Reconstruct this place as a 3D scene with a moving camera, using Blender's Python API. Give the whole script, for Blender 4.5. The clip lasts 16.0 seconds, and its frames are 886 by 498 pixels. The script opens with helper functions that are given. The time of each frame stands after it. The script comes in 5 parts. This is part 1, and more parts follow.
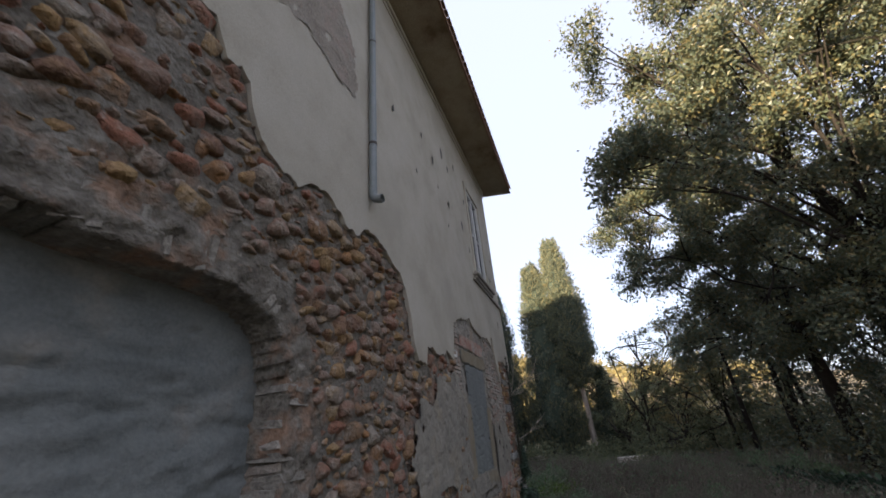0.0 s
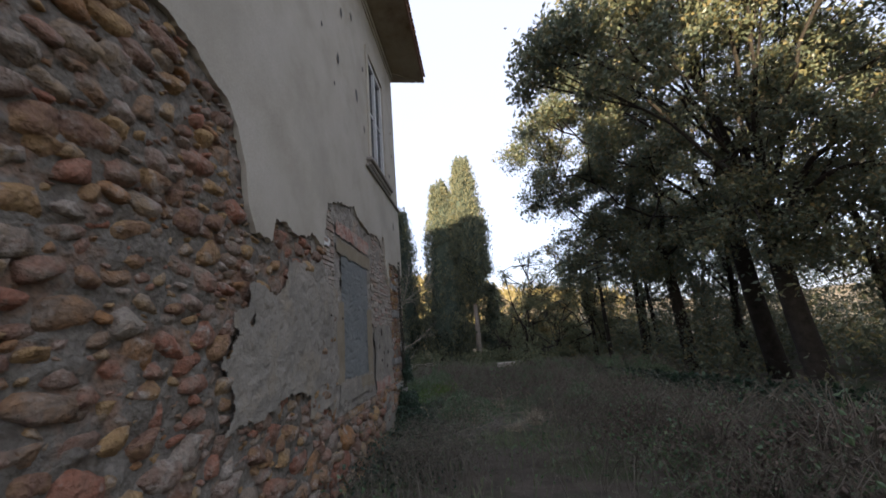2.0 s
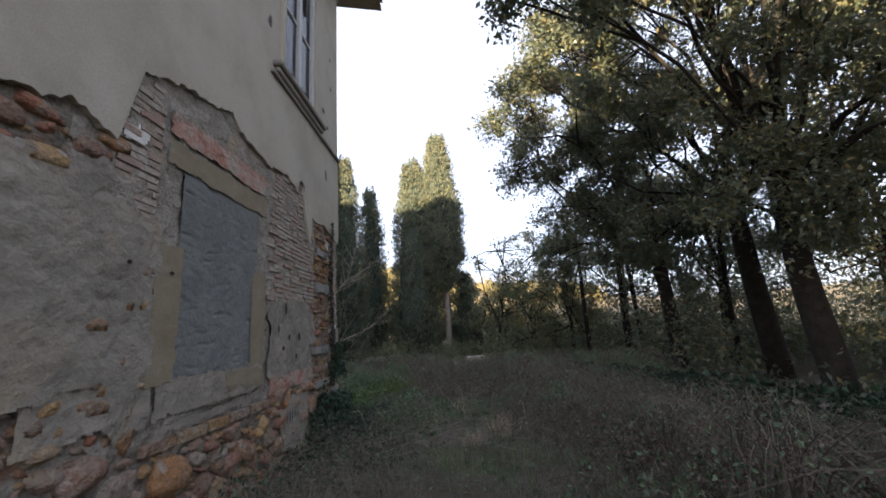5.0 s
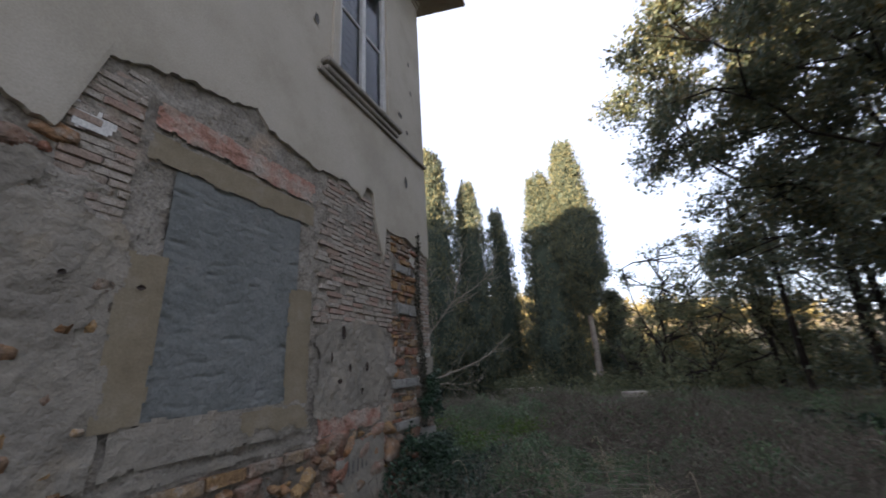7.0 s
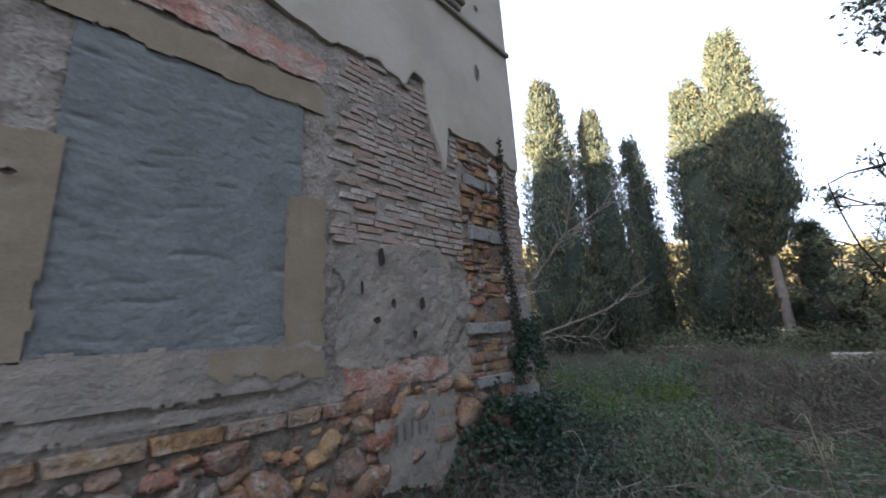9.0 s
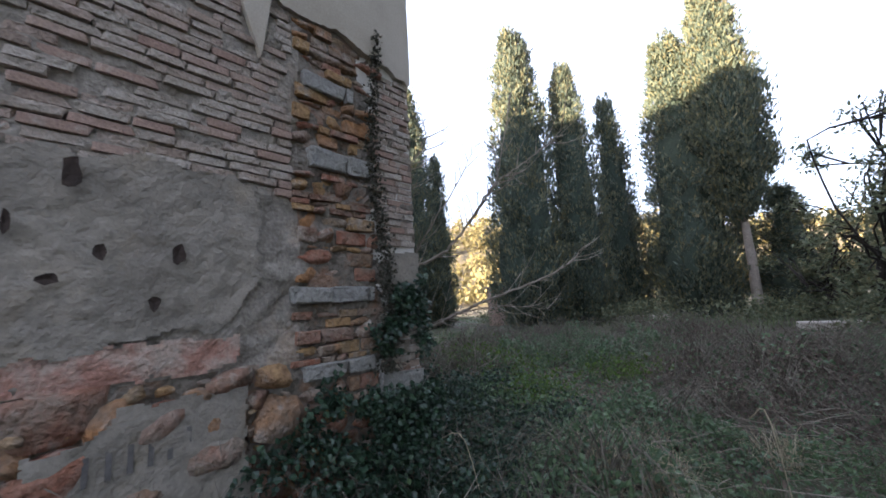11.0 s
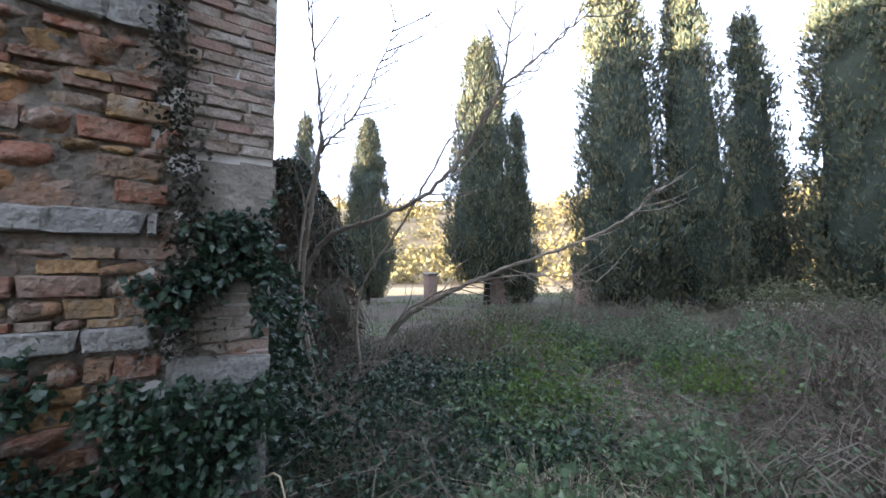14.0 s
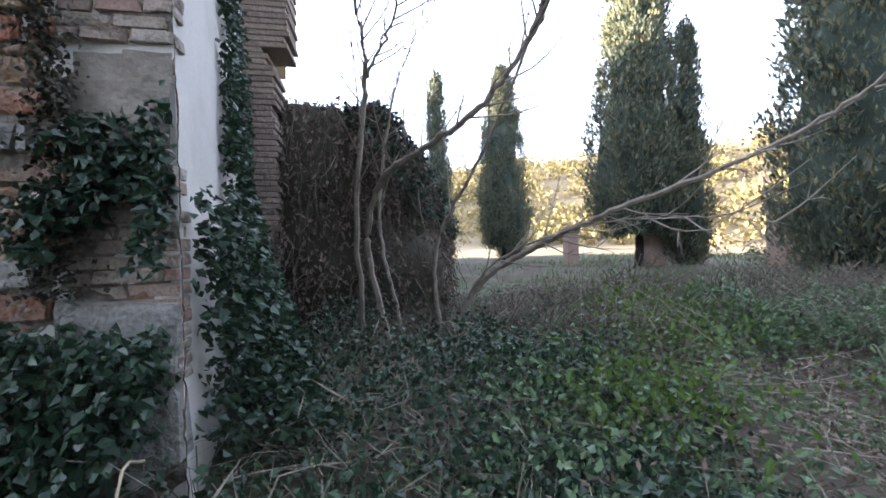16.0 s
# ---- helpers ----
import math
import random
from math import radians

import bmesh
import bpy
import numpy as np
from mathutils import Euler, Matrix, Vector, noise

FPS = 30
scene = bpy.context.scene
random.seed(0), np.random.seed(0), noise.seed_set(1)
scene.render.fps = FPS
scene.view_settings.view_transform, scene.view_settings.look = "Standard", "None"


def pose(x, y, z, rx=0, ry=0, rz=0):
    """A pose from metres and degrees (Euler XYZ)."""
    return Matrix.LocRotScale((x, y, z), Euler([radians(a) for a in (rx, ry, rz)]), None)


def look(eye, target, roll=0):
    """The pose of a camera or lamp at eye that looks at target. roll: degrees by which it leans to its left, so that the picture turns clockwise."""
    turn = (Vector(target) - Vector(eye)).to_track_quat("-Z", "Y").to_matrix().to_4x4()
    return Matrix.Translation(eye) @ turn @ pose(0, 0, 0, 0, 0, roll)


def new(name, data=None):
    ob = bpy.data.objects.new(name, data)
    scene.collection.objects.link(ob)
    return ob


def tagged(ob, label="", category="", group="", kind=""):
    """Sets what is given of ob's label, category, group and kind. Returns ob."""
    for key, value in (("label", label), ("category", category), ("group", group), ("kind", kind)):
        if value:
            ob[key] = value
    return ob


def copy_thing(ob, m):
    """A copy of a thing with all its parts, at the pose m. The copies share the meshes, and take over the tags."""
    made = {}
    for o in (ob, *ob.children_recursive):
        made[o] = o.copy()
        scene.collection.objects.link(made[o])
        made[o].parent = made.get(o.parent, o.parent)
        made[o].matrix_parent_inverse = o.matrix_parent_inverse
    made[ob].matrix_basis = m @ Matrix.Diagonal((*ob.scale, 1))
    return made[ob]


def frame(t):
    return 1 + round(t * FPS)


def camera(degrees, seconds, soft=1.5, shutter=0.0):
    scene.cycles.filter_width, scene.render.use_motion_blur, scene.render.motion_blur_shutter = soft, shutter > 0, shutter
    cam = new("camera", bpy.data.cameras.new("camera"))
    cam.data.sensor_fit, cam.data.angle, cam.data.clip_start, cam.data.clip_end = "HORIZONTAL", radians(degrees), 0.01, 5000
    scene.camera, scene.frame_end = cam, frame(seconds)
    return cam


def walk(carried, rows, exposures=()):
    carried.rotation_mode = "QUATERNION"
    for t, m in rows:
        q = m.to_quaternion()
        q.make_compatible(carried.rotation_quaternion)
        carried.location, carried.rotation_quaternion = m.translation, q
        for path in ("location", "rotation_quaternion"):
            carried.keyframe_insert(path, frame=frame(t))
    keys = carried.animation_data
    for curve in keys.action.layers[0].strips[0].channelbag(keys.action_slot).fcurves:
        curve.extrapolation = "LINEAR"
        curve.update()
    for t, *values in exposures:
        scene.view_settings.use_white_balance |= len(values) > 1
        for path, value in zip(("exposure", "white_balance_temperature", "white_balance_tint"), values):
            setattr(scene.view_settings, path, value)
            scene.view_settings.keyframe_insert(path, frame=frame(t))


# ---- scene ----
# ================= camera =================
cam = camera(99.5, 16.0, soft=1.7, shutter=0.2)
PATH = [
    (0, (0.104, 0.018, 1.542), (-0.442, 1.731, 2.419), -5.5),
    (0.5, (0.049, 0.451, 1.504), (-0.533, 2.19, 2.302), -5.3),
    (1, (0.083, 0.81, 1.484), (-0.505, 2.58, 2.207), -1.7),
    (1.5, (0.082, 1.131, 1.404), (-0.241, 2.988, 2.073), -2.2),
    (2, (0.092, 1.604, 1.348), (-0.063, 3.546, 1.799), -4.8),
    (2.5, (0.215, 2.023, 1.326), (-0.065, 3.966, 1.709), -4.3),
    (3, (0.194, 2.419, 1.218), (0.103, 4.349, 1.733), -1.7),
    (3.5, (0.181, 2.839, 1.204), (0.06, 4.806, 1.545), -2.8),
    (4, (0.275, 3.291, 1.153), (0.232, 5.238, 1.608), -3.8),
    (6.5, (0.918, 4.995, 1.099), (0.782, 6.962, 1.435), -3.1),
    (7, (1.035, 5.559, 1.076), (0.28, 7.313, 1.672), -3.5),
    (7.5, (1.002, 6.028, 0.986), (0.005, 7.661, 1.57), -4.6),
    (8, (0.926, 6.416, 0.968), (-0.299, 7.912, 1.481), -5.6),
    (8.5, (0.811, 6.87, 0.882), (-0.615, 8.179, 1.386), -2.3),
    (9, (0.733, 7.283, 0.852), (-0.616, 8.695, 1.284), -3.1),
    (9.5, (0.687, 7.67, 0.857), (-0.481, 9.253, 1.219), -4.2),
    (12, (0.685, 9.999, 0.63), (-0.703, 11.422, 0.852), -3.3),
    (12.5, (0.684, 10.316, 0.574), (-0.672, 11.778, 0.723), -3.9),
    (13, (0.637, 10.666, 0.56), (-0.772, 12.085, 0.6), -4.6),
    (13.5, (0.493, 11.086, 0.579), (-1.142, 12.222, 0.77), -1.5),
    (14, (0.463, 11.364, 0.571), (-1.218, 12.436, 0.733), -0.7),
    (14.5, (0.272, 11.652, 0.521), (-1.411, 12.73, 0.598), -0.2),
    (15, (0.08, 12.001, 0.476), (-1.775, 12.746, 0.538), -1.2),
    (15.5, (0.006, 12.351, 0.505), (-1.93, 12.85, 0.493), -0.7),
    (16, (-0.103, 12.584, 0.397), (-2.075, 12.919, 0.368), -1.1),
]
walk(cam, [(t, look(eye, target, roll)) for t, eye, target, roll in PATH],
     exposures=[(t, stops, 5800 if t < 8.6 else 5500, 18) for t, stops in ((0, 1.9), (1.5, 1.7), (2.5, 2.45), (3, 2.6), (3.5, 2.35), (4, 2.35), (6.5, 2.1), (7, 2.2), (7.5, 1.95), (8, 2.0), (8.5, 2.45), (9, 2.8), (9.5, 2.75), (12, 2.9), (12.5, 3.0), (14.5, 3.5), (16, 3.6))])

# ================= light =================
SUN_FROM = Vector((-0.38, -0.925, 0.0)).normalized()
SUN_EL = 6.2
world = bpy.data.worlds.new("sky")
scene.world = world
world.use_nodes = True
wn = world.node_tree
sky = wn.nodes.new("ShaderNodeTexSky")
sky.sky_type = 'NISHITA'
sky.sun_disc = False
sky.sun_elevation = radians(14)
sky.sun_rotation = radians(202)
sky.air_density, sky.dust_density, sky.ozone_density = 1.0, 2.0, 1.0
bg = wn.nodes["Background"]
haze = wn.nodes.new("ShaderNodeMix")   # thin even haze over the clear sky
haze.data_type = 'RGBA'
haze.inputs[0].default_value = 0.8
haze.inputs[7].default_value = (2.8, 2.88, 3.02, 1)
wn.links.new(sky.outputs[0], haze.inputs[6])
wn.links.new(haze.outputs[2], bg.inputs[0])
bg.inputs[1].default_value = 0.106
sun = bpy.data.lights.new("sun", 'SUN')
sun.energy, sun.angle, sun.color = 5.0, radians(0.6), (1.0, 0.78, 0.46)
sun_ob = new("sun", sun)
el = radians(SUN_EL)
sun_dir = Vector((SUN_FROM.x * math.cos(el), SUN_FROM.y * math.cos(el), math.sin(el)))
sun_ob.matrix_world = look(sun_dir * 60, (0, 0, 0))

# ================= helpers =================
RNG = np.random.default_rng(7)


def mesh_np(name, verts, faces, mats, index=None, smooth=False):
    """A mesh from numpy arrays; all faces have the same number of corners."""
    verts, faces = np.asarray(verts, dtype=np.float32), np.asarray(faces, dtype=np.int32)
    me = bpy.data.meshes.new(name)
    n, k = faces.shape
    me.vertices.add(len(verts))
    me.vertices.foreach_set("co", verts.ravel())
    me.loops.add(n * k)
    me.loops.foreach_set("vertex_index", faces.ravel())
    me.polygons.add(n)
    me.polygons.foreach_set("loop_start", np.arange(n, dtype=np.int32) * k)
    me.polygons.foreach_set("use_smooth", np.full(n, smooth, dtype=bool))
    for m in (mats if isinstance(mats, (list, tuple)) else [mats]):
        me.materials.append(m)
    if index is not None:
        me.polygons.foreach_set("material_index", np.asarray(index, dtype=np.int32))
    me.update(calc_edges=True)
    return me


def part_np(name, data, parent=None, label=""):
    ob = new(name, data)
    if parent is not None:
        ob.parent = parent
    if label:
        ob["label"] = label
    return ob


def part(name, bm, material, parent=None, label="", smooth=False):
    me = bpy.data.meshes.new(name)
    bmesh.ops.recalc_face_normals(bm, faces=bm.faces)
    bm.to_mesh(me)
    bm.free()
    if smooth:
        for p in me.polygons:
            p.use_smooth = True
    me.materials.append(material)
    return part_np(name, me, parent, label)


def empty(name, at, label, category, group="", kind=""):
    ob = new(name)
    ob.location = at
    ob.empty_display_size = 0.2
    return tagged(ob, label, category, group, kind)


def box(x0, x1, y0, y1, z0, z1, bevel=0.0, bm=None):
    bm = bm or bmesh.new()
    m = Matrix.Translation(((x0 + x1) / 2, (y0 + y1) / 2, (z0 + z1) / 2)) @ Matrix.Diagonal((x1 - x0, y1 - y0, z1 - z0, 1))
    made = bmesh.ops.create_cube(bm, size=1, matrix=m)["verts"]
    if bevel:
        edges = {e for v in made for e in v.link_edges}
        bmesh.ops.bevel(bm, geom=list(edges), offset=bevel, segments=1, affect='EDGES')
    return bm


def tube(points, radii, sides=7):
    """Verts and quads of a tapered tube along points."""
    pts = np.asarray(points, dtype=float)
    n = len(pts)
    tan = np.gradient(pts, axis=0)
    tan /= np.linalg.norm(tan, axis=1)[:, None] + 1e-9
    ref = np.where(np.abs(tan[:, 2:3]) > 0.9, np.array([[1.0, 0, 0]]), np.array([[0, 0, 1.0]]))
    a = np.cross(tan, ref)
    a /= np.linalg.norm(a, axis=1)[:, None] + 1e-9
    b = np.cross(tan, a)
    ang = np.arange(sides) * 2 * np.pi / sides
    v = pts[:, None] + np.asarray(radii)[:, None, None] * (a[:, None] * np.cos(ang)[None, :, None] + b[:, None] * np.sin(ang)[None, :, None])
    i, j = np.meshgrid(np.arange(n - 1), np.arange(sides), indexing="ij")
    k = (j + 1) % sides
    f = np.stack([i * sides + j, i * sides + k, (i + 1) * sides + k, (i + 1) * sides + j], -1).reshape(-1, 4)
    return v.reshape(-1, 3), f


def join(parts):
    vs, fs, base = [], [], 0
    for v, f in parts:
        vs.append(v)
        fs.append(f + base)
        base += len(v)
    return np.concatenate(vs), np.concatenate(fs)


def smooth_line(points, n):
    """n points on a smooth curve through the given ones."""
    p = np.asarray(points, dtype=float)
    p = np.vstack([2 * p[0] - p[1], p, 2 * p[-1] - p[-2]])
    out = []
    for t in np.linspace(0, len(p) - 3 - 1e-6, n):
        i = int(t)
        u = t - i
        a, b, c, d = p[i:i + 4]
        out.append(0.5 * (2 * b + (c - a) * u + (2 * a - 5 * b + 4 * c - d) * u * u + (3 * b - a - 3 * c + d) * u ** 3))
    return np.array(out)


def leaves(at, size, lean=None, aspect=0.5, spread=1.0, rng=RNG):
    """Folded rhombic leaves at the given places; lean is the way their tips point, in the mean."""
    n = len(at)
    d = rng.normal(size=(n, 3)) * spread
    if lean is not None:
        d = d + np.asarray(lean)
    d /= np.linalg.norm(d, axis=1)[:, None] + 1e-9
    r = rng.normal(size=(n, 3))
    s = np.cross(d, r)
    s /= np.linalg.norm(s, axis=1)[:, None] + 1e-9
    up = np.cross(s, d)
    L = (np.asarray(size) * rng.uniform(0.6, 1.3, n))[:, None]
    w = L * aspect * 0.5
    v = np.stack([at, at + d * L * 0.45 + s * w + up * w * 0.35, at + d * L, at + d * L * 0.45 - s * w + up * w * 0.35], 1)
    return v.reshape(-1, 3), np.arange(n * 4).reshape(-1, 4)


def vnoise(a, b, seed=0, scale=1.0):
    """Smooth value noise in two dimensions, about -1 to 1, on numpy arrays."""
    a, b = np.asarray(a) * scale + seed * 17.3, np.asarray(b) * scale + seed * 5.7
    i, j = np.floor(a).astype(int), np.floor(b).astype(int)
    u, v = a - i, b - j
    u, v = u * u * (3 - 2 * u), v * v * (3 - 2 * v)

    def h(i, j):
        n = (i * 374761393 + j * 668265263 + seed * 1442695) & 0x7fffffff
        n = ((n ^ (n >> 13)) * 1274126177) & 0x7fffffff
        return ((n ^ (n >> 16)) & 0xffff) / 32767.5 - 1
    return (h(i, j) * (1 - u) + h(i + 1, j) * u) * (1 - v) + (h(i, j + 1) * (1 - u) + h(i + 1, j + 1) * u) * v


def fbm(a, b, seed=0, scale=1.0, octaves=4):
    s, amp = 0.0, 1.0
    for o in range(octaves):
        s = s + amp * vnoise(a, b, seed + o, scale * 2 ** o)
        amp *= 0.5
    return s / 1.9
# ================= materials =================
def material(name, colours, scale=6.0, rough=0.9, bump=0.3, bump_scale=40.0, vary="", vary_amount=0.5, stain=None, stain_scale=1.2, stain_cover=0.5, spec=0.3, translucent=0.0, grain=(0.72, 1.22), lumps=0.0):
    """A rough natural surface: colours blended by noise at two scales, bump, stains, and an own shade for each piece (vary: island or object)."""
    m = bpy.data.materials.new(name)
    m.use_nodes = True
    nt = m.node_tree
    N, L = nt.nodes, nt.links
    bsdf = N["Principled BSDF"]
    tc = N.new("ShaderNodeNewGeometry")
    pos = tc.outputs["Position"]
    n1 = N.new("ShaderNodeTexNoise")
    n1.inputs["Scale"].default_value, n1.inputs["Detail"].default_value, n1.inputs["Roughness"].default_value = scale, 8, 0.65
    L.new(pos, n1.inputs["Vector"])
    ramp = N.new("ShaderNodeValToRGB")
    e = ramp.color_ramp.elements
    while len(e) < len(colours):
        e.new(0.5)
    for i, c in enumerate(colours):
        e[i].position = (0.28 + 0.44 * i / max(1, len(colours) - 1)) if not vary else (0.04 + 0.92 * i / max(1, len(colours) - 1))
        e[i].color = (*c, 1)
    fac = n1.outputs["Fac"]
    if vary:
        if vary == "island":
            rnd = tc.outputs["Random Per Island"]
        else:
            rnd = N.new("ShaderNodeObjectInfo").outputs["Random"]
        mix = N.new("ShaderNodeMix")
        mix.inputs[0].default_value = vary_amount
        L.new(fac, mix.inputs[2])
        L.new(rnd, mix.inputs[3])
        fac = mix.outputs[0]
    L.new(fac, ramp.inputs[0])
    col = ramp.outputs[0]
    if stain:
        n2 = N.new("ShaderNodeTexNoise")
        n2.inputs["Scale"].default_value, n2.inputs["Detail"].default_value, n2.inputs["Roughness"].default_value = stain_scale, 6, 0.6
        L.new(pos, n2.inputs["Vector"])
        r2 = N.new("ShaderNodeMapRange")
        r2.inputs["From Min"].default_value, r2.inputs["From Max"].default_value = 0.72 - 0.4 * stain_cover, 0.86 - 0.4 * stain_cover
        L.new(n2.outputs["Fac"], r2.inputs["Value"])
        mx = N.new("ShaderNodeMix")
        mx.data_type = 'RGBA'
        L.new(r2.outputs[0], mx.inputs[0])
        L.new(col, mx.inputs[6])
        mx.inputs[7].default_value = (*stain, 1)
        col = mx.outputs[2]
    # fine grain
    n3 = N.new("ShaderNodeTexNoise")
    n3.inputs["Scale"].default_value, n3.inputs["Detail"].default_value = bump_scale, 6
    L.new(pos, n3.inputs["Vector"])
    r3 = N.new("ShaderNodeMapRange")
    r3.inputs["From Min"].default_value, r3.inputs["From Max"].default_value, r3.inputs["To Min"].default_value, r3.inputs["To Max"].default_value = 0.25, 0.75, grain[0], grain[1]
    L.new(n3.outputs["Fac"], r3.inputs["Value"])
    mul = N.new("ShaderNodeMix")
    mul.data_type, mul.blend_type = 'RGBA', 'MULTIPLY'
    mul.inputs[0].default_value = 1
    L.new(col, mul.inputs[6])
    L.new(r3.outputs[0], mul.inputs[7])
    L.new(mul.outputs[2], bsdf.inputs["Base Color"])
    bsdf.inputs["Roughness"].default_value = rough
    bsdf.inputs["Specular IOR Level"].default_value = spec
    if bump:
        b = N.new("ShaderNodeBump")
        b.inputs["Strength"].default_value, b.inputs["Distance"].default_value = bump, 0.02
        L.new(n3.outputs["Fac"], b.inputs["Height"])
        if lumps:
            n4 = N.new("ShaderNodeTexNoise")
            n4.inputs["Scale"].default_value, n4.inputs["Detail"].default_value = bump_scale * 0.3, 4
            L.new(pos, n4.inputs["Vector"])
            b4 = N.new("ShaderNodeBump")
            b4.inputs["Strength"].default_value, b4.inputs["Distance"].default_value = lumps, 0.06
            L.new(n4.outputs["Fac"], b4.inputs["Height"])
            L.new(b4.outputs[0], b.inputs["Normal"])
        L.new(b.outputs[0], bsdf.inputs["Normal"])
    if translucent:
        tr = N.new("ShaderNodeBsdfTranslucent")
        L.new(mul.outputs[2], tr.inputs[0])
        ms = N.new("ShaderNodeMixShader")
        ms.inputs[0].default_value = translucent
        L.new(bsdf.outputs[0], ms.inputs[1])
        L.new(tr.outputs[0], ms.inputs[2])
        L.new(ms.outputs[0], N["Material Output"].inputs[0])
    return m


STONE_COLOURS = [(0.12, 0.086, 0.06), (0.33, 0.17, 0.072), (0.20, 0.155, 0.115), (0.28, 0.125, 0.078), (0.24, 0.195, 0.15), (0.34, 0.22, 0.10), (0.19, 0.11, 0.075), (0.30, 0.26, 0.21), (0.29, 0.16, 0.078)]
M_stone = material("rubble_stone", STONE_COLOURS, 5, 0.95, 1.0, 38, "object", 0.66, (0.33, 0.285, 0.235), 8, 0.42, lumps=0.9)
M_stone_i = material("rubble_stone_joined", STONE_COLOURS, 5, 0.95, 1.0, 38, "island", 0.66, (0.33, 0.285, 0.235), 8, 0.42, lumps=0.9)
BRICK_COLOURS = [(0.27, 0.232, 0.19), (0.345, 0.302, 0.25), (0.31, 0.242, 0.195), (0.335, 0.292, 0.242), (0.385, 0.342, 0.288), (0.29, 0.25, 0.207)]
M_brick = material("lime_washed_brick", BRICK_COLOURS, 4, 0.9, 0.5, 60, "object", 0.6, (0.37, 0.33, 0.278), 6, 0.5, lumps=0.6)
M_brick_red = material("red_brick", [(0.27, 0.175, 0.135), (0.34, 0.245, 0.195), (0.35, 0.295, 0.24)], 5, 0.9, 0.5, 60, "object", 0.5, (0.42, 0.37, 0.31), 5, 0.35)
M_quoin = material("grey_quoin_stone", [(0.187, 0.187, 0.179), (0.257, 0.25, 0.226), (0.312, 0.296, 0.265)], 5, 0.9, 0.6, 50, "object", 0.4, lumps=0.6)
M_mortar = material("lime_mortar", [(0.10, 0.083, 0.065), (0.17, 0.15, 0.122), (0.25, 0.228, 0.192)], 7, 0.95, 1.0, 32, stain=(0.26, 0.165, 0.11), stain_scale=3.2, stain_cover=0.5, lumps=0.9)
M_plaster = material("ochre_grey_plaster", [(0.361, 0.323, 0.254), (0.43, 0.391, 0.318), (0.469, 0.43, 0.357)], 1.4, 0.92, 0.12, 70, stain=(0.37, 0.335, 0.27), stain_scale=0.55, stain_cover=0.45, grain=(0.88, 1.1))
M_patch = material("grey_lime_render", [(0.18, 0.162, 0.134), (0.25, 0.226, 0.186), (0.31, 0.274, 0.224)], 3, 0.95, 0.45, 50, stain=(0.30, 0.255, 0.19), stain_scale=1.6, stain_cover=0.45, grain=(0.88, 1.1), lumps=0.35)
M_scar = material("weathered_plaster_undercoat", [(0.235, 0.20, 0.165), (0.30, 0.262, 0.215), (0.34, 0.26, 0.215)], 3, 0.95, 0.5, 45, stain=(0.33, 0.235, 0.19), stain_scale=1.8, stain_cover=0.4, lumps=0.5)
M_infill = material("blue_grey_render", [(0.128, 0.137, 0.13), (0.168, 0.176, 0.166), (0.205, 0.21, 0.196)], 2.5, 0.95, 0.2, 40, stain=(0.25, 0.225, 0.19), stain_scale=1.3, stain_cover=0.35, grain=(0.88, 1.1), lumps=0.35)
M_ochre = material("ochre_painted_plaster", [(0.194, 0.158, 0.104), (0.238, 0.198, 0.133), (0.266, 0.23, 0.169)], 3, 0.9, 0.15, 60, stain=(0.30, 0.26, 0.20), stain_scale=3, stain_cover=0.35, grain=(0.88, 1.1))
M_white = material("white_plaster", [(0.62, 0.60, 0.56), (0.70, 0.68, 0.64)], 4, 0.9, 0.1, 60)
M_soffit = material("stained_soffit_plaster", [(0.33, 0.27, 0.19), (0.42, 0.355, 0.265), (0.48, 0.42, 0.33)], 1.2, 0.9, 0.1, 50, stain=(0.20, 0.14, 0.085), stain_scale=0.6, stain_cover=0.5)
M_tile = material("terracotta_roof_tile", [(0.20, 0.12, 0.085), (0.30, 0.18, 0.12), (0.26, 0.20, 0.15)], 3, 0.9, 0.4, 40, "object", 0.4)
M_zinc = material("zinc_pipe", [(0.176, 0.195, 0.195), (0.227, 0.247, 0.247)], 6, 0.55, 0.05, 60, spec=0.5)
M_wood_white = material("weathered_white_wood", [(0.48, 0.48, 0.47), (0.62, 0.61, 0.59)], 8, 0.7, 0.15, 60)
M_stone_trim = material("grey_sandstone_trim", [(0.24, 0.22, 0.19), (0.33, 0.30, 0.26)], 5, 0.9, 0.4, 60)
# Bark set near black, with the trees' own shade in the colour
M_bark = material("shade_dark_bark", [(0.0149, 0.0125, 0.0099), (0.0297, 0.0248, 0.0198), (0.0429, 0.038, 0.0314)], 5, 0.95, 0.9, 30)
M_bark_pale = material("pale_cypress_bark", [(0.22, 0.19, 0.16), (0.34, 0.30, 0.26)], 5, 0.95, 0.8, 30)
M_twig = material("bare_grey_branch", [(0.16, 0.13, 0.10), (0.27, 0.235, 0.19), (0.34, 0.31, 0.26)], 6, 0.85, 0.3, 60)
# Gold end of the ramp puts low sunlight into some of the leaves
M_oak = material("holm_oak_leaf_sun_gold", [(0.076, 0.102, 0.078), (0.12, 0.148, 0.096), (0.15, 0.158, 0.084), (0.25, 0.19, 0.074)], 0.5, 0.38, 0, 50, "island", 0.7, spec=0.45, translucent=0.34)
M_oak_far = material("far_leaf", [(0.085, 0.108, 0.066), (0.15, 0.168, 0.095), (0.235, 0.22, 0.11)], 0.4, 0.6, 0, 50, "island", 0.6, translucent=0.3)
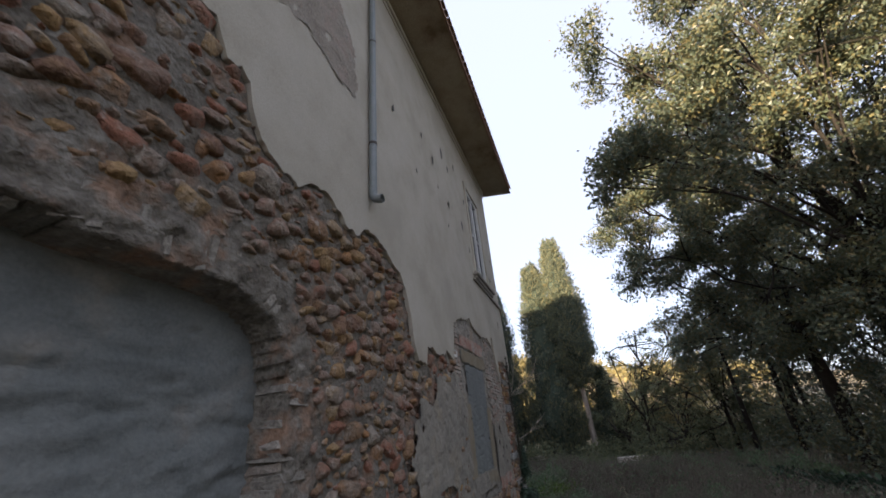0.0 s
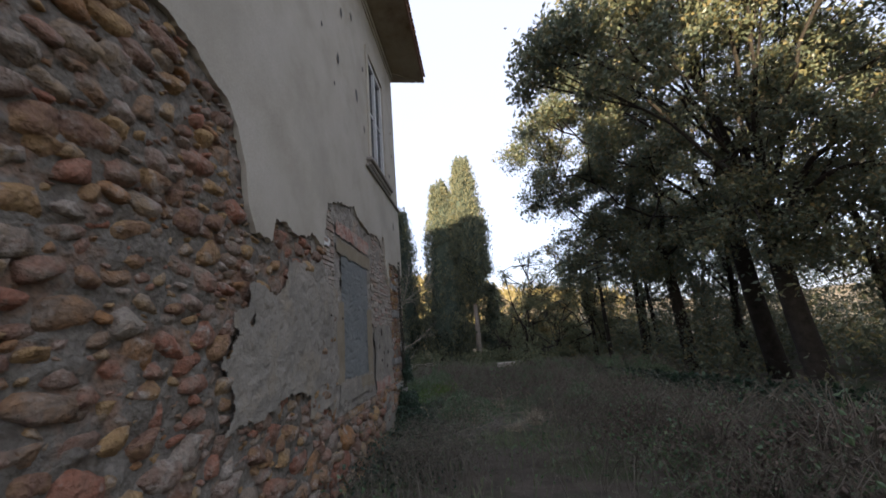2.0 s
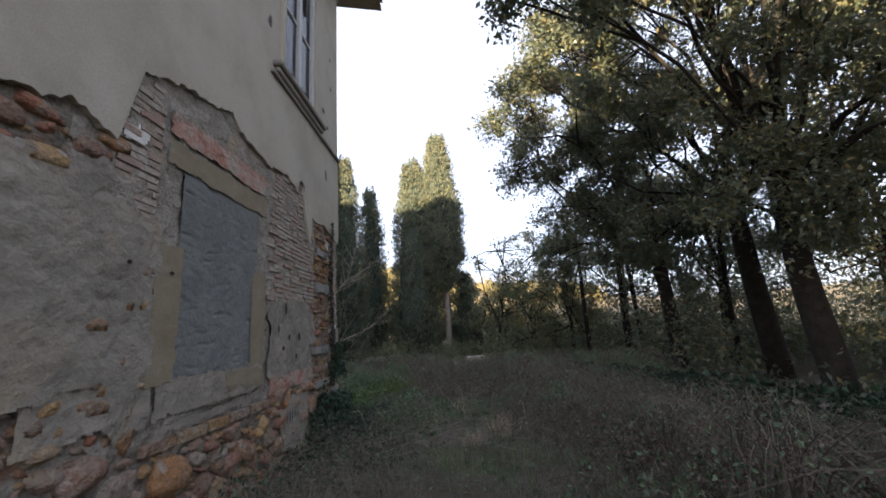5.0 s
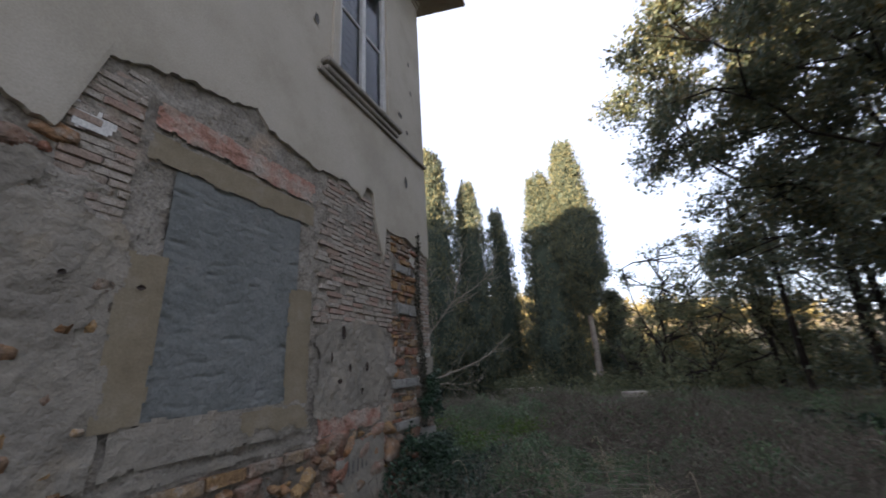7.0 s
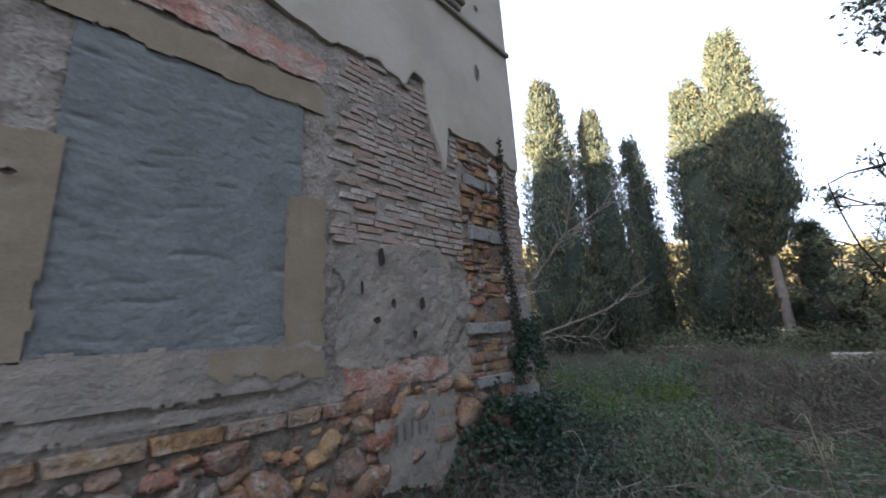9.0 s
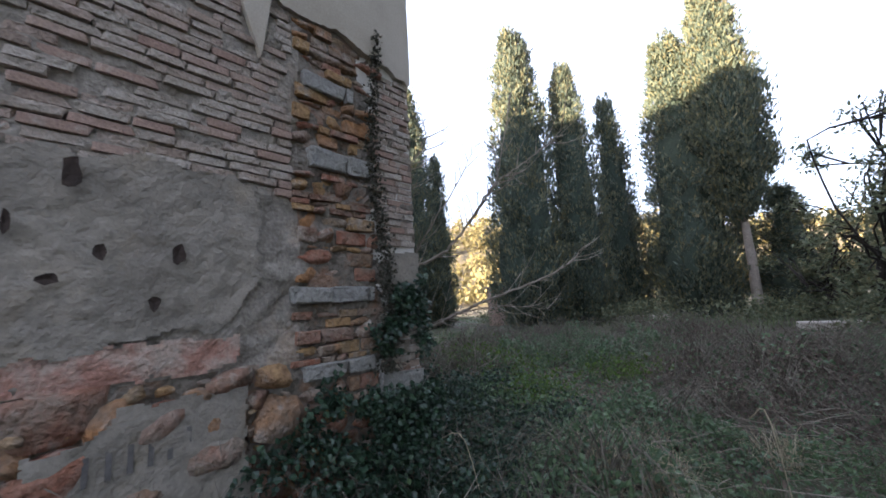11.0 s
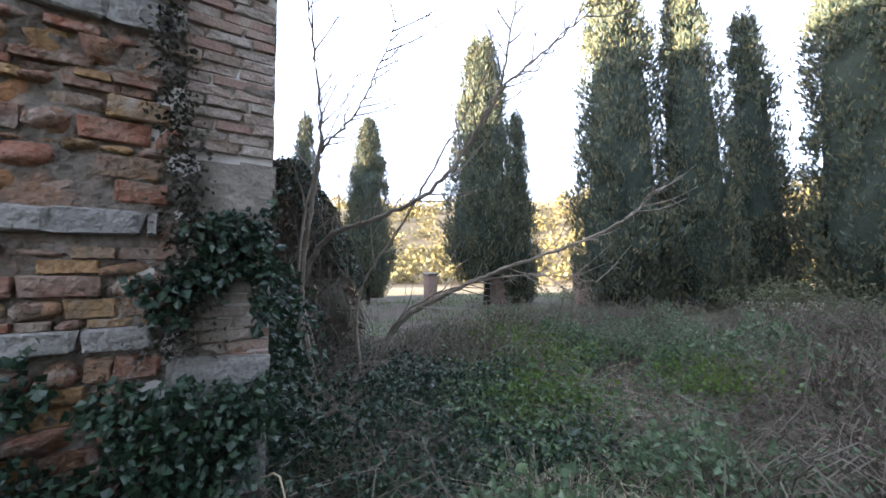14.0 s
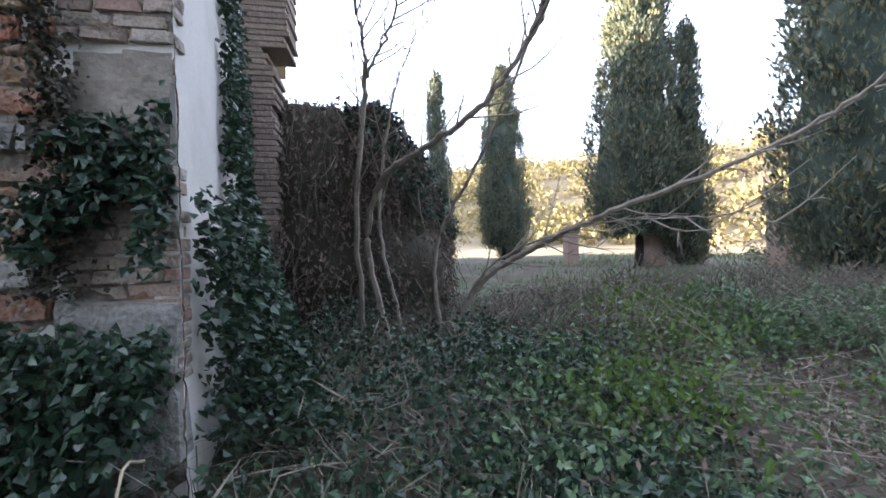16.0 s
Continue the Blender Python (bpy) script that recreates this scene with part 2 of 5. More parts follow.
# Ramp runs from bluish shade to sun gold, both put into the leaf colour
M_cyp = material("cypress_foliage_sun_and_shade", [(0.06, 0.086, 0.072), (0.105, 0.13, 0.09), (0.27, 0.22, 0.10)], 0.6, 0.6, 0, 50, "island", 0.6, translucent=0.15)
# Solid crown core, coloured dark as the shade in gaps between tufts
M_cyp_gap_shade = material("cypress_gap_shade", [(0.034, 0.046, 0.036), (0.06, 0.08, 0.056)], 4, 0.9, 0.6, 12)
# Far foliage: its gold colour carries the sunlight that falls on it
M_gold = material("sunlit_gold_leaf", [(0.17, 0.15, 0.062), (0.26, 0.22, 0.095), (0.35, 0.29, 0.135)], 0.6, 0.6, 0, 50, "island", 0.6, translucent=0.3)
M_ivy = material("ivy_leaf", [(0.014, 0.032, 0.018), (0.025, 0.054, 0.029), (0.046, 0.083, 0.039)], 1.0, 0.40, 0, 50, "island", 0.7, spec=0.45, translucent=0.15)
M_bramble = material("bramble_leaf", [(0.062, 0.104, 0.056), (0.11, 0.172, 0.084), (0.175, 0.24, 0.108)], 0.8, 0.42, 0, 50, "island", 0.6, spec=0.5, translucent=0.3)
M_grass = material("rough_grass", [(0.07, 0.112, 0.056), (0.115, 0.16, 0.076), (0.18, 0.20, 0.105), (0.28, 0.26, 0.165)], 0.7, 0.8, 0, 50, "island", 0.55, translucent=0.25)
M_straw = material("dry_straw_grass", [(0.288, 0.24, 0.156), (0.432, 0.372, 0.252), (0.576, 0.516, 0.384)], 1.0, 0.8, 0, 50, "island", 0.7, translucent=0.25)
M_dead = material("dead_bramble_stem", [(0.131, 0.0975, 0.075), (0.244, 0.188, 0.15), (0.375, 0.309, 0.254)], 2.0, 0.9, 0, 50, "island", 0.6)
M_soil = material("leaf_littered_soil", [(0.045, 0.037, 0.028), (0.075, 0.062, 0.047), (0.115, 0.097, 0.075)], 2.5, 0.98, 0.8, 25, stain=(0.05, 0.065, 0.028), stain_scale=0.7, stain_cover=0.6)
M_pale_wall = material("pale_garden_wall", [(0.36, 0.32, 0.27), (0.46, 0.42, 0.36), (0.52, 0.48, 0.42)], 3, 0.9, 0.4, 40, stain=(0.2, 0.19, 0.15), stain_scale=2, stain_cover=0.35)
M_pier = material("pink_brick_pier", [(0.36, 0.25, 0.20), (0.46, 0.35, 0.29)], 6, 0.9, 0.4, 40)
M_iron = material("rusty_dark_iron", [(0.05, 0.045, 0.042), (0.10, 0.075, 0.06)], 8, 0.7, 0.3, 60)
M_field = material("pale_dry_field", [(0.17, 0.135, 0.075), (0.235, 0.185, 0.108), (0.29, 0.235, 0.145)], 0.05, 0.95, 0.2, 3)
M_pier_brick = material("weathered_pier_brick", [(0.20, 0.16, 0.13), (0.30, 0.24, 0.195), (0.36, 0.29, 0.24)], 5, 0.92, 0.5, 50, "object", 0.5, lumps=0.5)
M_red_render = material("red_brick_smeared_with_lime", [(0.27, 0.14, 0.10), (0.36, 0.20, 0.15), (0.40, 0.31, 0.25), (0.36, 0.33, 0.28)], 5, 0.92, 0.5, 50, lumps=0.5)
M_weed = material("fresh_weed_leaf", [(0.0518, 0.0952, 0.0173), (0.0952, 0.155, 0.0302), (0.147, 0.216, 0.0432)], 1.0, 0.5, 0, 50, "island", 0.6, translucent=0.35)
M_vine_and_gap = material("dark_vine_and_gap_shade", [(0.03, 0.03, 0.022), (0.055, 0.055, 0.038), (0.09, 0.085, 0.06)], 1.0, 0.8, 0, 50, "island", 0.6)
M_dark = material("dark_room_gloom_and_marks", [(0.10, 0.095, 0.09), (0.14, 0.13, 0.12)], 2, 0.9, 0.1, 40)
# Near-black for the shade inside holes that are only shallow discs
M_hole = material("hole_shade", [(0.03, 0.024, 0.02), (0.07, 0.05, 0.04)], 6, 0.95, 0.5, 50)
M_thicket = material("brown_thicket_stem", [(0.085, 0.076, 0.06), (0.15, 0.132, 0.102), (0.24, 0.21, 0.165)], 1.5, 0.9, 0, 50, "island", 0.6, translucent=0.1)
M_cream = material("cream_lime_mortar", [(0.195, 0.172, 0.142), (0.262, 0.236, 0.197), (0.325, 0.295, 0.25)], 5, 0.95, 0.6, 40, stain=(0.31, 0.245, 0.18), stain_scale=1.8, stain_cover=0.4, lumps=0.6)
M_glare_plaster = material("glare_plaster", [(0.52, 0.49, 0.43), (0.60, 0.575, 0.52), (0.66, 0.63, 0.58)], 1.5, 0.92, 0.12, 60, stain=(0.42, 0.40, 0.34), stain_scale=0.8, stain_cover=0.35, grain=(0.9, 1.08))
M_dead_leaf = material("dead_brown_leaf", [(0.085, 0.066, 0.052), (0.15, 0.118, 0.092), (0.235, 0.19, 0.145)], 1.0, 0.9, 0, 50, "island", 0.6, translucent=0.2)

M_glass = bpy.data.materials.new("window_glass")
M_glass.use_nodes = True
gb = M_glass.node_tree.nodes["Principled BSDF"]
gb.inputs["Base Color"].default_value = (0.2, 0.22, 0.24, 1)
gb.inputs["IOR"].default_value = 1.2
gb.inputs["Roughness"].default_value = 0.05
gb.inputs["Transmission Weight"].default_value = 0.85
# ================= ground =================
WX = -1.955          # face of the east wall
CORNER = 11.7        # its north-east corner
NDIR = np.array([-0.970, -0.243])   # run of the north wall, slightly askew
NNOR = np.array([-0.243, 0.970])    # outward from it


def ground_z(x, y):
    x, y = np.asarray(x, dtype=float), np.asarray(y, dtype=float)
    z = np.interp(y, [-10, 0, 3.3, 5.0, 7.3, 10.3, 12.5, 18, 28, 40, 400], [0.4, 0.08, -0.28, -0.38, -0.6, -0.85, -0.98, -0.92, -0.62, -0.7, -0.7])
    z = z + 0.10 * fbm(x, y, 3, 0.35) * np.clip(np.hypot(x - 0.4, y - 6) / 6, 0.25, 1)
    z = z + 0.36 * fbm(x, y, 77, 0.75) * np.clip((y - 12.6) / 2.5, 0, 1) * np.clip((26 - y) / 6, 0, 1) + 0.30 * fbm(x, y, 78, 0.9) * np.clip((x - 1.9) / 1.2, 0, 1) * np.clip((y - 3) / 3, 0, 1) * np.clip((20 - y) / 4, 0, 1)
    far = np.hypot(x, y)
    hill = np.clip((far - 70) / 90, 0, 1)
    hill = hill * hill * (3 - 2 * hill)
    side = np.clip((-x * 0.86 + y * 0.5) / (far + 1), 0, 1)
    return z + hill * (6 + 26 * side + 5 * fbm(x, y, 9, 0.02))


gx = np.concatenate([-np.geomspace(520, 14, 34), np.arange(-13, 14.01, 0.3), np.geomspace(14.4, 520, 30)])
gy = np.concatenate([-np.geomspace(300, 9, 20), np.arange(-8.5, 24.01, 0.3), np.geomspace(24.5, 560, 44)])
GX, GY = np.meshgrid(gx, gy)
gv = np.stack([GX, GY, ground_z(GX, GY)], -1).reshape(-1, 3)
ii, jj = np.meshgrid(np.arange(len(gy) - 1), np.arange(len(gx) - 1), indexing="ij")
gf = np.stack([ii * len(gx) + jj, ii * len(gx) + jj + 1, (ii + 1) * len(gx) + jj + 1, (ii + 1) * len(gx) + jj], -1).reshape(-1, 4)
ground = tagged(part_np("ground", mesh_np("ground", gv, gf, [M_soil, M_field], (np.hypot(gv[gf].mean(1)[:, 0], gv[gf].mean(1)[:, 1]) > 38).astype(int), smooth=True)), "sloping rough soil littered with dead leaves", "ground", kind="structure")

# ================= the east wall =================
# lower edge of the upper plaster, from south to north: y and z
EDGE = np.array([(-3.4, 5.6), (0.2, 5.1), (0.85, 4.75), (1.07, 4.6), (1.21, 4.62), (1.29, 4.45), (1.37, 4.3), (1.5, 4.37), (1.6, 4.3), (1.66, 4.1), (1.8, 3.87), (2.09, 3.68), (2.28, 3.68), (2.45, 3.84),
                 (2.7, 3.88), (3.05, 3.67), (3.29, 3.64), (3.42, 3.80), (3.68, 3.83), (3.99, 3.70), (4.34, 3.56), (4.53, 3.33), (4.66, 3.05), (4.72, 2.72),
                 (4.85, 2.47), (5.13, 2.45), (5.2, 2.70), (5.45, 2.73), (5.62, 2.64), (5.9, 2.68), (6.06, 2.79), (6.43, 2.67), (6.6, 3.38), (6.75, 3.45),
                 (7.0, 3.55), (7.4, 3.60), (7.83, 3.74), (7.97, 3.61), (8.3, 3.56), (8.72, 3.48), (9.19, 3.58), (9.63, 3.47), (9.76, 3.70), (9.93, 3.62),
                 (9.96, 3.28), (10.19, 2.62), (10.27, 3.15), (10.87, 3.21), (11.48, 3.07), (11.8, 3.0)])


def plaster_edge(y):
    return np.interp(y, EDGE[:, 0], EDGE[:, 1]) + 0.05 * fbm(y, 0 * y, 21, 5.0) + 0.045 * np.abs(vnoise(y, 0 * y, 5, 9)) + 0.01 * vnoise(y, 0 * y, 6, 26) - 0.02


# the walled-up arch: centre, half width, crown height
AY, AH, ATOP, ARAD = 0.72, 1.68, 2.56, 0.62


def arch_dist(y, z, grow=0.0):
    """Negative inside the arch opening: a box with rounded upper corners, slightly cambered."""
    top = ATOP + 0.0 - 0.05 * ((y - AY) / AH) ** 2
    qx = np.abs(y - AY) - (AH - ARAD)
    qz = z - (top - ARAD)
    d = np.hypot(np.maximum(qx, 0), np.maximum(qz, 0)) + np.minimum(np.maximum(qx, qz), 0) - ARAD
    return np.where(z < top - ARAD, np.abs(y - AY) - AH, d) - grow


# blind window
BW = dict(y0=7.2, y1=8.5, z0=0.86, z1=2.70)


def wall_relief(y, z):
    h = 0.024 * fbm(y, z, 31, 2.2) + 0.04 * fbm(y * 0.8, z, 41, 9.0, 4) - 0.024
    d = arch_dist(y, z) + 0.03 * fbm(y, z, 12, 5)
    h = np.where(d < 0, -0.40, h)
    ring = (d >= 0) & (d < 0.32)
    h = np.where(ring, h + 0.018 + 0.055 * fbm(y, z, 43, 6), h)
    inside = (y > BW["y0"] - 0.02) & (y < BW["y1"] + 0.02) & (z > BW["z0"] - 0.3) & (z < BW["z1"])
    h = np.where(inside, -0.05, h)
    rough = (y > 4.7) & (y < 10.2) & (z > 0.5) & (d > 0.3)
    return np.where(rough & ~inside, h * 0.75 - 0.004, h)


def relief_panel(name, y0, y1, z0, z1, step, relief, mat, skirt=0.06, x=WX, keep=None, index=None):
    """A sheet on the east wall with its own relief and edges that run back into the wall."""
    ny, nz = max(2, int(round((y1 - y0) / step)) + 1), max(2, int(round((z1 - z0) / step)) + 1)
    Y, Z = np.meshgrid(np.linspace(y0, y1, ny), np.linspace(z0, z1, nz))
    X = x + relief(Y, Z)
    if skirt:
        X[0, :] = X[-1, :] = x - skirt
        X[:, 0] = X[:, -1] = x - skirt
        Z[0, :], Z[-1, :] = Z[1, :] - 0.004, Z[-2, :] + 0.004
        Y[:, 0], Y[:, -1] = Y[:, 1] - 0.004, Y[:, -2] + 0.004
    v = np.stack([X, Y, Z], -1).reshape(-1, 3)
    a, b = np.meshgrid(np.arange(nz - 1), np.arange(ny - 1), indexing="ij")
    f = np.stack([a * ny + b, a * ny + b + 1, (a + 1) * ny + b + 1, (a + 1) * ny + b], -1).reshape(-1, 4)
    if keep is not None:
        c = v[f].mean(1)
        f = f[keep(c[:, 1], c[:, 2])]
    c = v[f].mean(1)
    return mesh_np(name, v, f, mat, None if index is None else index(c[:, 1], c[:, 2]).astype(int), smooth=True)


wall = tagged(new("wall_east", relief_panel("wall_east", -3.2, CORNER, -1.5, 4.6, 0.031, wall_relief, [M_mortar, M_cream], 0,
              index=lambda y, z: (y + 0.4 * fbm(y, z, 71, 1.5) > 6.2) & (y < 10.5) & (z + 0.1 * fbm(y, z, 72, 3) > 0.38))),
              "old rubble wall with crumbling lime mortar", "wall", kind="structure")
part_np("upper_rubble", relief_panel("upper_rubble", -3.2, 3.5, 4.6, 8.7, 0.05, wall_relief, M_mortar, 0), wall)
# solid core behind the face, with the window opening through it
WIN = dict(y0=9.0, y1=10.3, z0=5.2, z1=7.95)
# House runs on unseen to y -22, to keep the low sun off
core = box(WX - 0.62, WX - 0.42, -22, CORNER - 0.2, -1.6, 4.6)
box(WX - 0.62, WX - 0.05, -22, WIN["y0"], 4.6, 9.7, bm=core)
box(WX - 0.62, WX - 0.05, WIN["y1"], CORNER - 0.2, 4.6, 9.7, bm=core)
box(WX - 0.62, WX - 0.05, WIN["y0"], WIN["y1"], 4.6, WIN["z0"], bm=core)
box(WX - 0.62, WX - 0.05, WIN["y0"], WIN["y1"], WIN["z1"], 9.7, bm=core)
box(WX - 0.45, WX - 0.02, -22, -3.2, -1.6, 4.6, bm=core)
part("wall_core", core, M_mortar, wall)

# upper plaster, a sheet 3 cm proud with a broken lower edge
cols = np.arange(-3.2, CORNER + 0.001, 0.0125)


def plaster_sheet(ys, z_low, z_high, name):
    ts = np.concatenate([[0, 0], np.array([0.02, 0.06, 0.15, 0.3, 0.5, 0.75, 1.0])])
    V = []
    for y, a, b in zip(ys, z_low, z_high):
        for k, t in enumerate(ts):
            z = a + (b - a) * t
            thick = 0.032 + 0.006 * math.sin(y * 0.9 + z) + 0.004 * math.sin(y * 2.3 - z * 1.7)
            V.append((WX - 0.03 if k == 0 else WX + thick - (0.006 if k == 1 else 0), y, z))
    k = len(ts)
    a, b = np.meshgrid(np.arange(len(ys) - 1), np.arange(k - 1), indexing="ij")
    f = np.stack([a * k + b, (a + 1) * k + b, (a + 1) * k + b + 1, a * k + b + 1], -1).reshape(-1, 4)
    return mesh_np(name, V, f, M_plaster)


lo = plaster_edge(cols)
s1, s2 = cols <= WIN["y0"] + 0.001, cols >= WIN["y1"] - 0.001
for nm, sel, a, b in (("plaster", s1, lo, np.full_like(lo, 9.7)), ("plaster", s2, lo, np.full_like(lo, 9.7)),
                      ("plaster", (cols >= WIN["y0"] - 0.02) & (cols <= WIN["y1"] + 0.02), lo, np.full_like(lo, WIN["z0"])),
                      ("plaster", (cols >= WIN["y0"] - 0.02) & (cols <= WIN["y1"] + 0.02), np.full_like(lo, WIN["z1"]), np.full_like(lo, 9.7))):
    part_np(nm, plaster_sheet(cols[sel], a[sel], b[sel], nm), wall, "smooth ochre-grey plaster with a broken edge")


# pock marks and chipped spots in the plaster
def chip(y, z, w, h, mat, depth=0.012, seed=0):
    r = random.Random(seed)
    n = 11
    bm = bmesh.new()
    ring = [bm.verts.new((WX + 0.048, y + w * math.cos(a) * r.uniform(0.7, 1.15), z + h * math.sin(a) * r.uniform(0.7, 1.15))) for a in [i * 2 * math.pi / n for i in range(n)]]
    mid = bm.verts.new((WX + 0.048 - depth, y, z))
    for i in range(n):
        bm.faces.new((ring[i], ring[(i + 1) % n], mid))
    return bm


for i, (y, z, w, h) in enumerate([(5.6, 7.1, 0.035, 0.09), (6.2, 6.9, 0.06, 0.14), (6.4, 6.3, 0.03, 0.06), (7.1, 6.25, 0.05, 0.11), (6.9, 7.6, 0.08, 0.18), (7.3, 7.4, 0.05, 0.12),
                                   (4.3, 6.6, 0.04, 0.08), (5.2, 5.9, 0.02, 0.07), (8.1, 6.2, 0.09, 0.16), (8.55, 5.7, 0.05, 0.10), (8.6, 7.2, 0.06, 0.08), (7.9, 7.9, 0.04, 0.12),
                                   (10.9, 4.25, 0.05, 0.12), (10.75, 5.6, 0.09, 0.06), (11.0, 5.35, 0.05, 0.05), (11.2, 6.4, 0.04, 0.06), (11.15, 7.1, 0.04, 0.06), (6.9, 5.6, 0.03, 0.05)]):
    part("chip", chip(y, z, w, h, M_mortar, seed=i), M_dark, wall)

# stained patch where the plaster has come away above the edge
def scar_shape(y, z):
    low_edge = np.interp(y, [1.2, 1.67, 2.14, 2.45, 2.92, 3.25], [5.9, 5.45, 5.72, 5.55, 5.5, 5.42])
    north_edge = np.interp(z, [5.4, 6.2, 6.8, 7.2, 7.8, 9.0], [3.26, 3.18, 3.02, 2.75, 2.3, 1.9])
    return np.minimum(z - low_edge, 1.4 * (north_edge - y)) + 0.22 * fbm(y, z, 77, 3.2)


scar = relief_panel("plaster_scar", 0.9, 3.4, 5.2, 9.2, 0.035, lambda y, z: 0.049 + 0.016 * fbm(y, z, 8, 6), M_scar, 0.0,
                    keep=lambda y, z: (scar_shape(y, z) > 0.08) & (fbm(y, z, 79, 2.4) > -0.42))
part_np("plaster_scar", scar, wall)

# grey render clinging to the lower wall
def patch(name, y0, y1, z0, z1, seed, mat=M_patch, rag=0.30, thick=0.03, cut=None, step=0.016, fade=None):
    cy, cz, hy, hz = (y0 + y1) / 2, (z0 + z1) / 2, (y1 - y0) / 2, (z1 - z0) / 2

    def keep(y, z):
        d = np.maximum(np.abs(y - cy) / hy, np.abs(z - cz) / hz)
        k = d + rag * fbm(y, z, seed, 2.6) < 0.88
        return k if cut is None else k & cut(y, z)
    return part_np(name, relief_panel(name, y0 - 0.1, y1 + 0.1, z0 - 0.1, z1 + 0.1, step,
                                      lambda y, z: thick * (1 if fade is None else np.clip((fade - y) / 1.3, 0.2, 1)) + 0.024 * fbm(y, z, seed + 3, 2.6) + 0.012 * fbm(y, z, seed + 5, 11) - 0.05 * np.clip(fbm(y, z * 0.8, seed + 9, 3.4) - 0.42, 0, 1), mat, 0, keep=keep), wall)


patch("render_patch", 4.5, 7.05, 0.74, 2.06, 51, rag=0.3, thick=0.05, fade=7.0)
patch("render_patch", 6.0, 6.98, 0.45, 2.3, 53, rag=0.25, thick=0.012)
patch("render_patch", 5.3, 6.6, 1.7, 2.4, 55, rag=0.8)
patch("render_patch", 8.72, 10.25, 0.56, 1.7, 57, rag=0.3, thick=0.012)
patch("render_patch", 9.15, 10.25, -0.42, 0.40, 59, rag=0.28, thick=0.042,
      cut=lambda y, z: np.hypot((y - 9.25) / 0.3, (z - 0.33) / 0.2) > 0.8)
patch("render_patch", 11.3, 11.72, 0.72, 1.28, 61, rag=0.15, thick=0.03)

# putlog holes and chips in the render beside the blind window, shade painted in
for i, (y, z, w, h) in enumerate([(9.25, 1.52, 0.045, 0.10), (9.38, 1.12, 0.03, 0.05), (9.72, 1.13, 0.04, 0.07), (9.2, 0.98, 0.05, 0.03), (9.62, 0.85, 0.03, 0.05), (9.05, 1.25, 0.02, 0.07), (7.05, 1.72, 0.03, 0.02), (6.62, 1.75, 0.025, 0.02)]):
    o = part("hole", chip(y, z, w, h, M_dark, depth=0.012, seed=40 + i), M_hole, wall)
    o.location = (0.002, 0, 0)

# north wall, askew, its plaster lightened to hold the glare
def north(s, out, z):
    """Point s metres along the north wall from the corner, out metres before it."""
    p = np.array([WX, CORNER]) + NDIR * s + NNOR * out
    return (p[0], p[1], z)


def north_box(s0, s1, o0, o1, z0, z1, bm=None):
    bm = bm or bmesh.new()
    c = [bm.verts.new(north(s, o, z)) for z in (z0, z1) for s, o in ((s0 - 0.27 * o0, o0), (s1, o0), (s1, o1), (s0, o1))]
    for q in ((0, 1, 2, 3), (4, 5, 6, 7), (0, 1, 5, 4), (1, 2, 6, 5), (2, 3, 7, 6), (3, 0, 4, 7)):
        bm.faces.new([c[i] for i in q])
    return bm


NLEN = 19.5
wall_n = tagged(part("wall_north", north_box(0.02, NLEN, -0.6, 0.0, -1.6, 9.7), M_glare_plaster), "plastered wall paled by painted glare, overgrown with ivy", "wall", kind="structure")
far_corner = north(NLEN, 0, 0)
wall_w = tagged(part("wall_west", box(far_corner[0] - 0.5, far_corner[0], -22, far_corner[1] + 0.1, -1.6, 9.7), M_plaster), "plain unseen plastered house wall", "wall", kind="structure")
wall_s = tagged(part("wall_south", box(far_corner[0] + 0.004, WX - 0.63, -22, -21.5, -1.6, 9.7), M_plaster), "plain unseen plastered house wall", "wall", kind="structure")
# Inner wall and floor take a dark colour for the room's gloom
room = tagged(part("room_wall", box(WX - 4.6, WX - 4.45, 7.5, 11.0, 4.4, 9.6), M_dark), "inner wall behind the window, coloured dark as gloom", "wall", kind="structure")
tagged(part("room_floor", box(WX - 4.4, WX - 0.63, 7.5, 11.0, 4.5, 4.6), M_dark), "inner floor behind the window, coloured dark as gloom", "floor", kind="structure")

# a lower wing farther west, behind the north wall, added unseen to shade cypresses
wing = tagged(part("wall_shade_wing", box(-36, far_corner[0] - 0.51, -22, 2.6, -1.6, 9.4), M_plaster), "unseen plastered wing added to shade the cypresses", "wall", kind="structure")
# ================= roof with deep eaves =================
EZ = 9.52
OV = 1.02
roof = empty("roof", (WX - 8, 0, EZ), "hipped clay tile roof with deep plastered eaves", "roof", kind="structure")


def roof_pt(p, z):
    return (p[0] - (WX - 8), p[1], z - EZ)


ne = np.array([WX + OV, CORNER + OV * 0.75])
nw = np.array(north(NLEN + 0.9, OV, 0)[:2])
sw = np.array([far_corner[0] - 1.4, -23.0])
se = np.array([WX + OV, -23.0])
# Unseen ridge, its run and height set for the shadow it casts
r1 = np.array([-11.2, 1.5])
r2 = np.array([-11.2, -4.0])
ZR = 13.3
bm = bmesh.new()
top = [bm.verts.new(roof_pt(p, z)) for p, z in ((ne, EZ + 0.16), (nw, EZ + 0.16), (sw, EZ + 0.16), (se, EZ + 0.16), (r1, ZR), (r2, ZR))]
low = [bm.verts.new(roof_pt(p, EZ + 0.06)) for p in (ne, nw, sw, se)]
bm.faces.new((top[0], top[1], top[4]))
bm.faces.new((top[1], top[2], top[5], top[4]))
bm.faces.new((top[2], top[3], top[5]))
bm.faces.new((top[3], top[0], top[4], top[5]))
